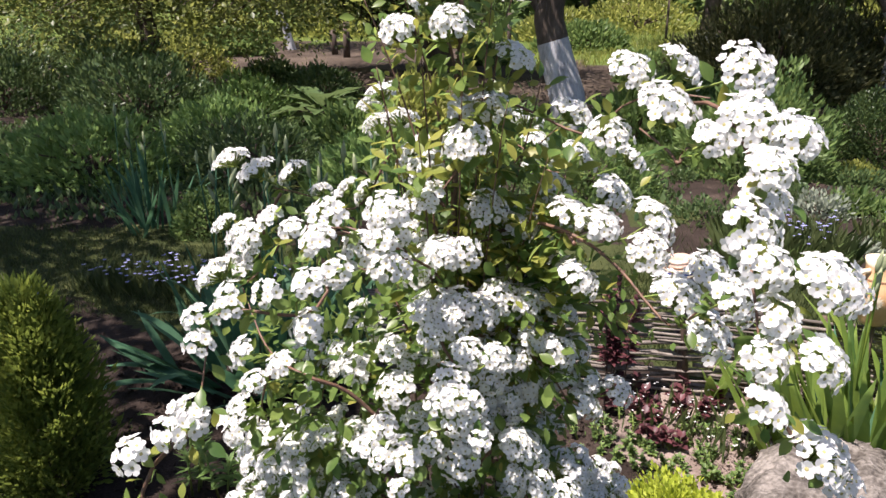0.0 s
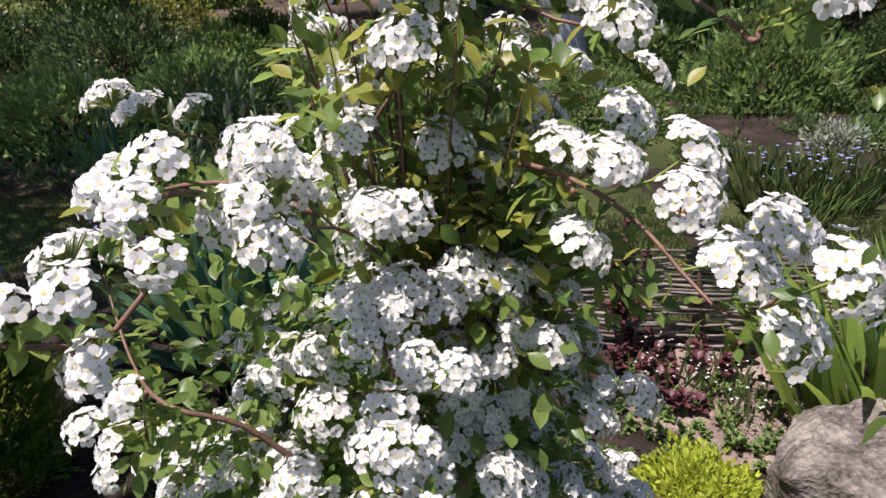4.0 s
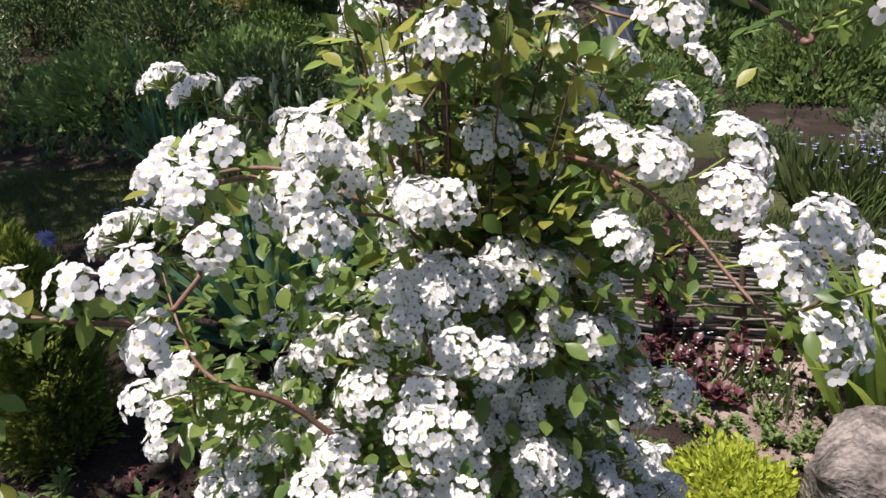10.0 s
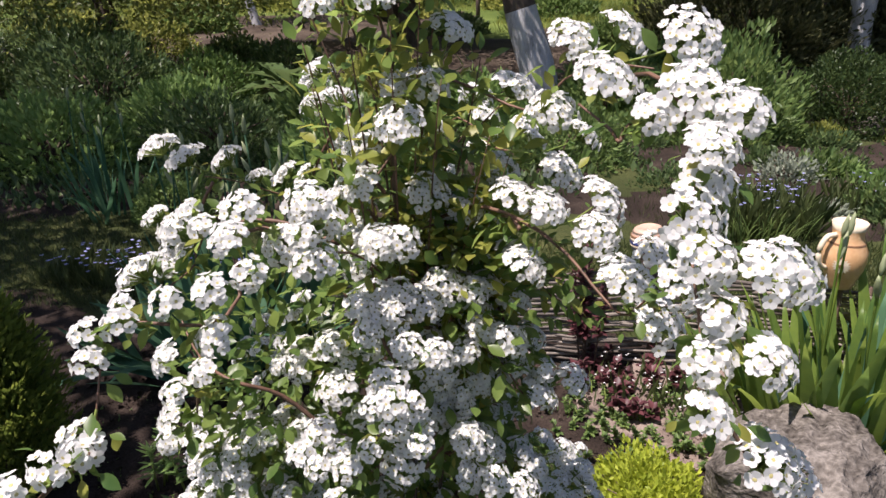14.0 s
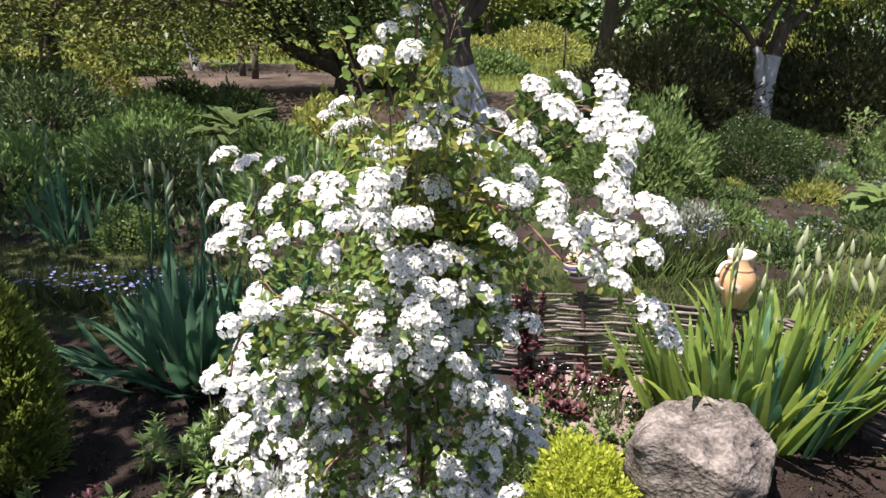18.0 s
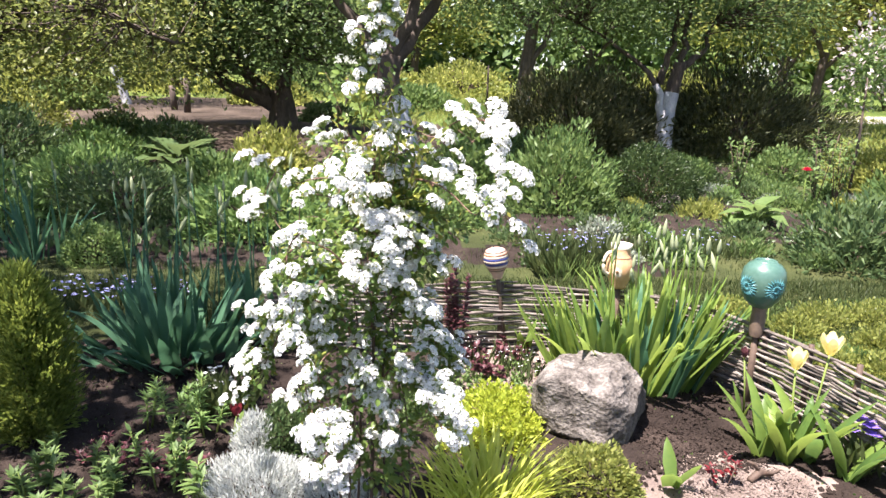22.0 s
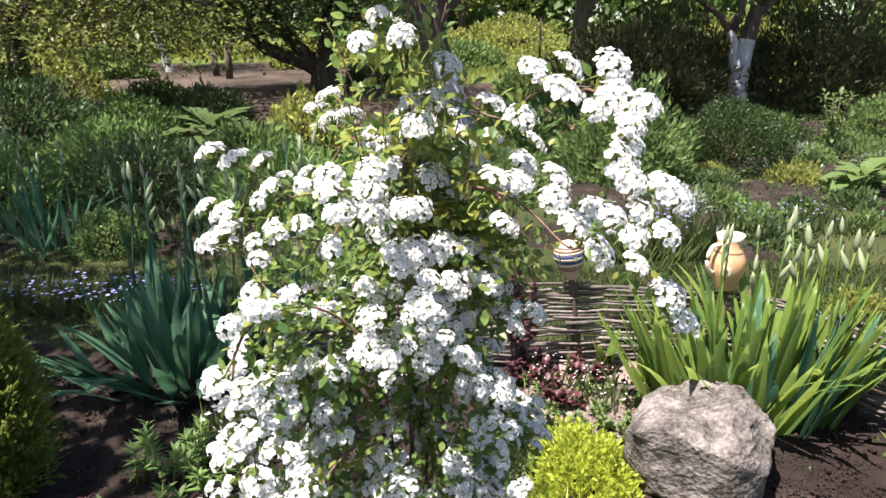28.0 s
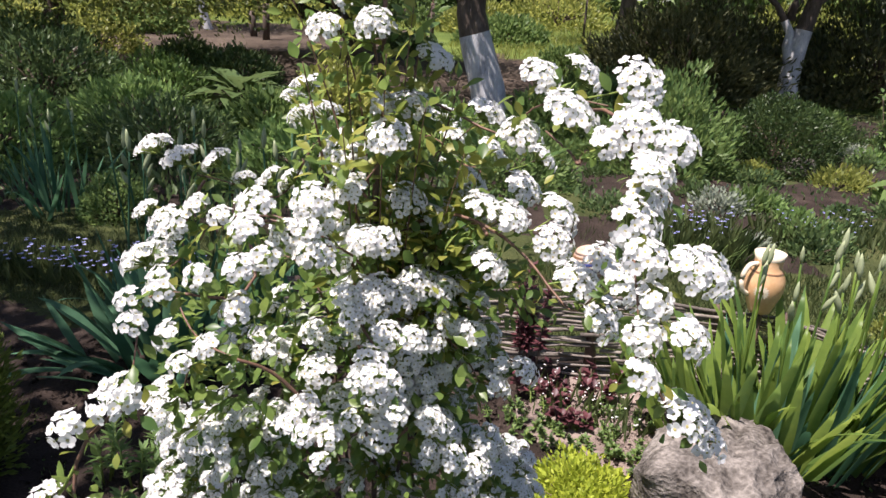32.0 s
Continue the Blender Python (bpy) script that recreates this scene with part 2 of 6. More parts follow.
class Shape:
    """Gathers triangles with their material numbers."""

    def __init__(self):
        self.v, self.f, self.m, self.n = [], [], [], 0

    def add(self, v, f, mat=0):
        v, f = np.asarray(v, float).reshape(-1, 3), np.asarray(f, int).reshape(-1, 3)
        self.v.append(v), self.f.append(f + self.n), self.m.append(np.full(len(f), mat))
        self.n += len(v)
        return self

    def tube(self, pts, radii, sides=6, mat=0, cap=True):
        pts = np.asarray(pts, float)
        radii = np.broadcast_to(np.asarray(radii, float), (len(pts),))
        d = nrm(np.gradient(pts, axis=0))
        ref = np.array([0.0, 0, 1]) if abs(d[0, 2]) < 0.9 else np.array([1.0, 0, 0])
        u = nrm(np.cross(d, ref))
        w = np.cross(d, u)
        a = np.linspace(0, 2 * np.pi, sides, endpoint=False)
        ring = pts[:, None] + radii[:, None, None] * (np.cos(a)[None, :, None] * u[:, None] + np.sin(a)[None, :, None] * w[:, None])
        k = len(pts)
        i, j = np.meshgrid(np.arange(k - 1), np.arange(sides), indexing="ij")
        p, q = i * sides + j, i * sides + (j + 1) % sides
        f = np.concatenate([np.stack([p, q, q + sides], -1).reshape(-1, 3), np.stack([p, q + sides, p + sides], -1).reshape(-1, 3)])
        v = ring.reshape(-1, 3)
        if cap:
            v = np.concatenate([v, pts[:1], pts[-1:]])
            s = np.arange(sides)
            f = np.concatenate([f, np.stack([np.full(sides, k * sides), (s + 1) % sides, s], -1),
                                np.stack([np.full(sides, k * sides + 1), (k - 1) * sides + s, (k - 1) * sides + (s + 1) % sides], -1)])
        return self.add(v, f, mat)

    def lathe(self, prof, sides=28, mat=0):
        """Turned about z from (radius, height) pairs."""
        prof = np.asarray(prof, float)
        a = np.linspace(0, 2 * np.pi, sides, endpoint=False)
        v = np.stack([prof[:, :1] * np.cos(a), prof[:, :1] * np.sin(a), np.repeat(prof[:, 1:], sides, 1)], -1).reshape(-1, 3)
        k = len(prof)
        i, j = np.meshgrid(np.arange(k - 1), np.arange(sides), indexing="ij")
        p, q = i * sides + j, i * sides + (j + 1) % sides
        return self.add(v, np.concatenate([np.stack([p, q, q + sides], -1).reshape(-1, 3), np.stack([p, q + sides, p + sides], -1).reshape(-1, 3)]), mat)

    def scatter(self, tv, tf, place, ahead, up, size, mat=0):
        """Copies of a template (x across, y ahead, z up) at many places."""
        place, ahead, up = (np.asarray(a, float) for a in (place, ahead, up))
        y = nrm(ahead)
        x = nrm(np.cross(y, up))
        z = np.cross(x, y)
        size = np.broadcast_to(np.asarray(size, float), (len(place),))[:, None, None]
        v = place[:, None] + size * (tv[None, :, :1] * x[:, None] + tv[None, :, 1:2] * y[:, None] + tv[None, :, 2:] * z[:, None])
        f = tf[None] + (np.arange(len(place)) * len(tv))[:, None, None]
        return self.add(v.reshape(-1, 3), f.reshape(-1, 3), mat)

    def mesh(self, name, mats, smooth=True):
        return mesh_of(name, np.concatenate(self.v), np.concatenate(self.f), mats, np.concatenate(self.m), smooth)


def part(name, shape, mats, parent, label="", smooth=True):
    """Links a shape or a mesh as one mesh object under a thing or a part."""
    mats = mats if isinstance(mats, (list, tuple)) else [mats]
    me = shape if isinstance(shape, bpy.types.Mesh) else shape.mesh(name, mats, smooth)
    ob = new(name, me)
    ob.parent = parent
    return tagged(ob, label)


def thing(name, place, label, category, group="", turn=0.0):
    ob = new(name)
    ob.empty_display_size = 0.05
    ob.matrix_world = pose(*place, 0, 0, turn)
    return tagged(ob, label, category, group)


def leaf_shape(width=0.5, fold=0.12, droop=0.0):
    """A pointed oval leaf one unit long, folded along its midrib."""
    w = width / 2
    v = np.array([[0, 0, 0], [-w * 0.86, 0.26, fold * w], [0, 0.28, 0], [w * 0.86, 0.26, fold * w], [-w, 0.55, fold * w - droop * 0.3], [0, 0.55, -droop * 0.3],
                  [w, 0.55, fold * w - droop * 0.3], [0, 1, -droop]])
    f = np.array([[0, 2, 1], [0, 3, 2], [1, 2, 5], [1, 5, 4], [2, 3, 6], [2, 6, 5], [4, 5, 7], [5, 6, 7]])
    return v, f


def small_leaf(width=0.5, fold=0.3):
    w = width / 2
    return np.array([[0, 0, 0], [-w, 0.45, fold * w], [w, 0.45, fold * w], [0, 1, 0.0]]), np.array([[0, 3, 1], [0, 2, 3]])


def blade(length, width, bend=0.3, steps=6, fold=0.25, twist=0.0, taper=0.75):
    """A sword leaf that rises along z and bends towards y; returns a Shape."""
    s = np.linspace(0, 1, steps + 1)
    ang = bend * s ** 1.6
    dz = np.concatenate([[0], np.cumsum(np.cos(ang[1:]) * length / steps)])
    dy = np.concatenate([[0], np.cumsum(np.sin(ang[1:]) * length / steps)])
    w = width * np.clip(0.72 + 0.55 * s, 0, 1) * np.clip((1 - s) / (1 - taper), 0, 1) ** 0.6 / 2
    tw = twist * s
    off = fold * w
    v = []
    for i in range(steps + 1):
        c, si = math.cos(tw[i]), math.sin(tw[i])
        nz, ny = -math.sin(ang[i]), math.cos(ang[i])
        for side in (-1, 0, 1):
            lift = off[i] if side else 0.0
            v.append((side * w[i] * c, dy[i] + ny * lift + side * w[i] * si, dz[i] + nz * lift))
    f = []
    for i in range(steps):
        for j in (0, 1):
            a = i * 3 + j
            f += [(a, a + 1, a + 4), (a, a + 4, a + 3)]
    return Shape().add(v, f)


RNG = np.random.default_rng(7)


def rnd(a, b, size=None):
    return RNG.uniform(a, b, size)


def ball_points(n, radii, low=-0.2, thick=0.35):
    """Places in the outer shell of a half ball, and the way outwards."""
    d = RNG.normal(size=(n * 3, 3))
    d = nrm(d)
    d = d[d[:, 2] > low][:n]
    r = 1 - thick * RNG.random(len(d)) ** 1.5
    return d * r[:, None] * np.asarray(radii), d


def terrain(x, y):
    """Height of the ground."""
    x, y = np.asarray(x, float), np.asarray(y, float)
    back = np.maximum(0, y - 7.5)
    h = 0.052 * back * np.clip(back / 3, 0, 1)
    h = np.minimum(h, 2.4 + 0.004 * back)
    h += 0.30 * np.exp(-((x + 3.2) / 2.2) ** 2 - ((y - 10.0) / 1.6) ** 2)
    t = np.clip((y - 1.2) / 3.2, 0, 1)
    h += -0.12 * (1 - t * t * (3 - 2 * t))
    h += 0.012 * np.sin(3.1 * x + 1.3) * np.cos(2.7 * y) * np.exp(-(y / 6) ** 2)
    return h


# ---- ground ----
def axis(near, far, step, grow):
    a = [0.0]
    while a[-1] < far:
        a.append(a[-1] + (step if a[-1] < near else step + (a[-1] - near) * grow))
    return np.array(a)


def build_ground():
    right = axis(2.2, 260, 0.03, 0.09)
    left = axis(2.2, 260, 0.03, 0.09)
    xs = np.concatenate([-left[:0:-1], right]) + 0.3
    ys = np.concatenate([-axis(1.5, 60, 0.08, 0.12)[:0:-1], axis(2.6, 300, 0.03, 0.08)])
    gx, gy = np.meshgrid(xs, ys, indexing="ij")
    z = terrain(gx, gy)
    near = (np.abs(gx) < 5) & (gy > -2) & (gy < 8)
    lump = np.array([noise.fractal((a * 5, b * 5, 0), 0.6, 2.1, 4) for a, b in zip(gx[near], gy[near])])
    z[near] += 0.018 * lump
    n, k = gx.shape
    i, j = np.meshgrid(np.arange(n - 1), np.arange(k - 1), indexing="ij")
    p = i * k + j
    f = np.stack([np.stack([p, p + k, p + k + 1], -1), np.stack([p, p + k + 1, p + 1], -1)], 2).reshape(-1, 3)
    cx = (gx[:-1, :-1] + gx[1:, 1:]) / 2
    cy = (gy[:-1, :-1] + gy[1:, 1:]) / 2
    kind = np.zeros(cx.shape, int)
    wob = 0.12 * np.sin(2.3 * cx + 0.4) + 0.08 * np.sin(5.1 * cx)
    kind[(cy > 1.75 + wob) & (cx < 0.2)] = 1
    kind[(cy > 1.62 + wob * 0.5) & (cx >= 0.2)] = 1
    kind[(cy > 2.9 + wob) & ((cx < 0.6) | (np.sin(2.1 * cx + 1.7 * np.sin(1.3 * cy)) + np.sin(2.7 * cy + cx) > -0.5))] = 0
    kind[(cy < 1.7) & ((cx > 1.86 + 0.2 * wob) | (cx < -2.4 + wob) | (cy < -0.9 + 1.5 * wob))] = 1
    kind[(cy > 9.0 + wob * 3) | ((cy > 7.5 + wob * 2) & (cx > -5.0) & (cx < 0.9))] = 2
    kind[(cy > 13.5 + wob * 5) & ((cx > -1.2) | (cy > 18.6 + wob * 4) | (cx < -8))] = 3
    kind[(cy > 9.5) & (cx > 2.0 + wob)] = 3
    kind[(np.abs(cy - 16.5 - 0.25 * (cx - 9)) < 0.9) & (cx > 8.5)] = 4
    rag = 0.25 * np.sin(9.0 * cx + 2.0 * np.sin(7.0 * cy)) + 0.2 * np.sin(13.0 * cy + 4.0 * cx)
    for px, py, rx, ry in ((0.76, 1.22, 0.36, 0.34), (1.22, 0.29, 0.33, 0.19)):
        kind[((cx - px) / rx) ** 2 + ((cy - py) / ry) ** 2 + rag < 1.0] = 5
    me = mesh_of("ground", np.stack([gx, gy, z], -1).reshape(-1, 3), f, [SOIL, TURF, MULCH, MEADOW, GRAVEL, SAND], np.repeat(kind.ravel(), 2))
    tagged(new("ground", me), "garden ground of dry brown soil, mown turf and meadow", "ground", kind="structure")


build_ground()


# ---- generic plants ----
def mound(name, place, radii, n, size, mat, label, category, group="", width=0.5, low=-0.1, upward=0.5, thick=0.35, stems=12, lift=0.0, rough=0.25):
    """A bush: a skeleton of stems and a crown of many small leaves with an uneven outline."""
    ob = thing(name, place, label, category, group)
    p, d = ball_points(n, (1, 1, 1), low, thick)
    bump = np.array([1 + rough * noise.noise(Vector(a) * 2.3 + Vector(place)) + 0.6 * rough * noise.noise(Vector(a) * 6.0) for a in d])
    p = p * bump[:, None] * np.asarray(radii) + np.array([0, 0, lift])
    p[:, 2] = np.maximum(p[:, 2], 0.005)
    ahead = nrm(d + np.array([0, 0, upward]) + RNG.normal(size=p.shape) * 0.55)
    tv, tf = small_leaf(width)
    part("foliage", Shape().scatter(tv, tf, p, ahead, d + RNG.normal(size=p.shape) * 0.5, size * rnd(0.6, 1.25, len(p))), mat, ob)["kind"] = "stuff"
    s = Shape()
    for a in rnd(0, 2 * np.pi, stems):
        r = rnd(0.3, 0.8)
        tip = np.array([math.cos(a) * r * radii[0], math.sin(a) * r * radii[1], lift + radii[2] * math.sqrt(max(0.1, 1 - r * r)) * 0.85])
        t = np.linspace(0, 1, 5)[:, None]
        s.tube(t * tip * np.array([1, 1, 0]) * t + np.array([0, 0, 1]) * tip * t, 0.006 * max(radii) / 0.3 * np.linspace(1, 0.4, 5), 5)
    part("woody_frame", s, DARK_STEM, ob)["kind"] = "stuff"
    return ob


def ground_at(x, y, up=0.0):
    return (x, y, float(terrain(x, y)) + up)


def tree(place, label, trunk, limbs, crown, leaf, mat, n, wash=0.0, radius=0.16, category="tree", twist=0.15, bark=BARK):
    """A trunk along given points, forking limbs, twigs and a crown of leaves in clumps."""
    ob = thing("tree", place, label, category)
    trunk = np.asarray(trunk, float)
    t = np.linspace(0, 1, 12)
    s0 = np.linspace(0, 1, len(trunk))
    line = np.stack([np.interp(t, s0, trunk[:, k]) for k in range(3)], -1)
    flare = radius * (1.35 - 0.55 * t ** 0.5)
    part("trunk", Shape().tube(line, flare, 12), bark, ob)
    if wash:
        cut = line[:, 2] <= wash
        part("lime_wash", Shape().tube(line[cut], flare[cut] + 0.006, 14, cap=False), LIME_WASH, ob, "white lime-washed lower trunk")
    tips = []
    for limb in limbs:
        limb = np.asarray(limb, float)
        u = np.linspace(0, 1, 10)
        su = np.linspace(0, 1, len(limb))
        c = np.stack([np.interp(u, su, limb[:, k]) for k in range(3)], -1)
        c[1:-1] += RNG.normal(size=(8, 3)) * 0.03
        lb = part("limb", Shape().tube(c, radius * np.linspace(0.55, 0.16, 10), 8), bark, ob)
        low = c[:, 2] <= wash
        if wash and low.sum() > 2:
            part("lime_wash", Shape().tube(c[low], radius * np.linspace(0.55, 0.16, 10)[low] + 0.006, 10, cap=False), LIME_WASH, lb, "white lime-washed fork")
        tips += [c[k] for k in (4, 6, 7, 8, 9)]
    tips = np.array(tips)
    centre, rad = np.asarray(crown[0], float), np.asarray(crown[1], float)
    tw = Shape()
    clumps, way = ball_points(max(20, n // 70), rad, crown[2] if len(crown) > 2 else -0.6, 0.75)
    clumps = clumps + centre
    for c in clumps:
        near = tips[np.argmin(((tips - c) ** 2).sum(1))]
        mid = (near + c) / 2 + RNG.normal(size=3) * 0.08 * np.linalg.norm(c - near)
        tw.tube([near, mid, c], [radius * 0.10, radius * 0.06, radius * 0.02], 4, cap=False)
    part("twig_frame", tw, bark, ob)
    per = max(1, n // len(clumps))
    base = np.repeat(clumps, per, 0)
    spread = RNG.normal(size=base.shape) * rad.mean() * 0.13 * np.array([1.3, 1.3, 0.8])
    pts = base + spread
    ahead = nrm(spread + RNG.normal(size=pts.shape) * 0.12 + np.array([0, 0, -0.05]))
    tv, tf = small_leaf(0.55)
    part("crown", Shape().scatter(tv, tf, pts, ahead, RNG.normal(size=pts.shape) * 0.6 + np.array([0, 0, 1.0]), leaf * rnd(0.6, 1.3, len(pts))), mat, ob)["kind"] = "stuff"
    return ob


def sword_leaves(ob, n, length, width, mat, reach, spread=0.5, variants=8, fan=None, name="leaf"):
    """Separate sword-shaped leaves that share a few meshes."""
    kinds = [blade(length * rnd(0.75, 1.05), width * rnd(0.85, 1.15), rnd(0.03, 0.20) if k < variants - 1 else rnd(0.7, 1.2), 7, 0.2, rnd(-0.4, 0.4), 0.48).mesh(name, [mat]) for k in range(variants)]
    for i in range(n):
        a, r = rnd(0, 2 * math.pi), reach * math.sqrt(rnd(0, 1))
        x, y = r * math.cos(a) * (fan or (1, 1))[0], r * math.sin(a) * (fan or (1, 1))[1]
        lean = spread * (r / reach) * 45 + rnd(-6, 10)
        o = part(name, kinds[i % variants], mat, ob)
        o.matrix_basis = pose(x, y, -0.01, 0, 0, math.degrees(a) - 90 + rnd(-50, 50)) @ pose(0, 0, 0, -lean) @ Matrix.Scale(rnd(0.7, 1.1), 4)


def bud_stalks(ob, spots, height, leaf_mat, mat=BUD):
    """Iris stalks, each with a few closed buds in their sheaths."""
    for x, y, h in spots:
        s = Shape()
        top = np.array([x + rnd(-0.08, 0.08), y + rnd(-0.05, 0.05), height * h])
        t = np.linspace(0, 1, 6)[:, None]
        s.tube((1 - t) * np.array([x, y, 0]) + t * top, np.linspace(0.0045, 0.0032, 6), 6)
        o = part("stalk", s, leaf_mat, ob)
        prof = [(0.0, 0), (0.005, 0.004), (0.0098, 0.026), (0.0103, 0.045), (0.0065, 0.066), (0.0, 0.088)]
        for k, (f, tilt) in enumerate(((1.0, 6), (0.88, 24), (0.78, 26))[: int(rnd(1.4, 3.9))]):
            b = part("bud", Shape().lathe(prof, 8), mat, o, "pale closed iris bud")
            at = (1 - f) * np.array([x, y, 0]) + f * top
            b.matrix_basis = pose(*at, 0, 0, rnd(0, 360)) @ pose(0, 0, 0, tilt) @ Matrix.Scale(rnd(0.7, 1.05), 4)


# ---- the white-flowering bush ----
def flower_cluster(n, radius, size):
    """A domed head of small five-petalled flowers on fine stalks."""
    s = Shape()
    out = np.array([(0.0, 0.0), (-0.33, 0.38), (-0.45, 0.70), (-0.23, 0.98), (0.23, 0.98), (0.45, 0.70), (0.33, 0.38)])
    pv = np.array([(a, b, 0.16 * b + 0.30 * a * a + 0.12 * b * b) for a, b in out])
    pf = np.array([(0, k + 1, k) for k in range(1, 6)])
    eye = np.array([(0.23 * math.cos(k), 0.23 * math.sin(k), 0.09) for k in np.linspace(0, 2 * math.pi, 6, endpoint=False)] + [(0, 0, 0.15)])
    ef = np.array([(k, (k + 1) % 6, 6) for k in range(6)])
    for k in range(n):
        zz = 1 - 0.92 * (k + 0.5) / n
        a = k * 2.39996 + rnd(-0.25, 0.25)
        rr = math.sqrt(max(0, 1 - zz * zz))
        d = Vector((rr * math.cos(a), rr * math.sin(a), zz + rnd(-0.06, 0.06))).normalized()
        c = d * radius * rnd(0.82, 1.12)
        c.z *= 0.60
        face = (d + Vector((rnd(-0.38, 0.38), rnd(-0.38, 0.38), 0.25))).normalized()
        q = face.to_track_quat("Z", "Y").to_matrix() @ Matrix.Rotation(rnd(0, 6.28), 3, "Z")
        q = np.array(q)
        r = size * rnd(0.86, 1.14)
        for p in range(5):
            th = p * 2 * math.pi / 5 + rnd(-0.08, 0.08)
            rot = np.array([[math.cos(th), -math.sin(th), 0], [math.sin(th), math.cos(th), 0], [0, 0, 1]])
            w = pv.copy()
            w[:, 2] += rnd(-0.06, 0.10) * w[:, 1]
            s.add((w * r) @ rot.T @ q.T + np.array(c), pf, 0)
        s.add((eye * r) @ q.T + np.array(c), ef, 1)
        base = np.array([0, 0, -0.35 * radius])
        s.tube([base, np.array(c)], [0.0007, 0.0006], 3, 2, cap=False)
    return s.mesh("flower_head", [PETAL, PETAL_EYE, STALK])


HEAD_RADII = (0.0105, 0.0115, 0.0130, 0.0140, 0.0155, 0.0165, 0.0180, 0.0190, 0.0205, 0.0215, 0.0230, 0.0245)
CLUSTERS = [flower_cluster(int(2.35 * (r / 0.0056) ** 2) + 1, r, 0.0053) for r in HEAD_RADII]
BUSH = thing("spirea_bush", (0, 0, 0), "tall arching spirea bush covered in white flower clusters", "bush")


def oval_leaf(width=0.52, fold=0.22, droop=0.14):
    """A blunt oval leaf with a folded midrib and a shallowly toothed tip."""
    prof = ((0.10, 0.20), (0.27, 0.72), (0.46, 1.0), (0.64, 0.92), (0.80, 0.62), (0.92, 0.26))
    v, f = [(0, 0, 0)], []
    for s, w in prof:
        z = -droop * s * s
        v += [(-w * width / 2, s, z + fold * w * width / 2), (0, s - 0.02, z), (w * width / 2, s, z + fold * w * width / 2)]
    v.append((0, 1.0, -droop))
    f += [(0, 2, 1), (0, 3, 2)]
    for i in range(len(prof) - 1):
        for j in (1, 2):
            a = i * 3 + j
            f += [(a, a + 1, a + 4), (a, a + 4, a + 3)]
    a = len(v) - 4
    f += [(a, a + 1, a + 3), (a + 1, a + 2, a + 3)]
    return np.array(v, float), np.array(f)


LEAF_V, LEAF_F = oval_leaf()


def curve_through(pts, n=16):
    """A smooth line through a few points."""
    p = [Vector(a) for a in pts]
    p = [p[0] * 2 - p[1]] + p + [p[-1] * 2 - p[-2]]
    out = []
    seg = len(p) - 3
    for i in range(n + 1):
        t = i / n * seg
        k = min(int(t), seg - 1)
        t -= k
        a, b, c, d = p[k:k + 4]
        out.append(0.5 * ((2 * b) + (c - a) * t + (2 * a - 5 * b + 4 * c - d) * t * t + (3 * b - a - 3 * c + d) * t ** 3))
    return np.array(out)


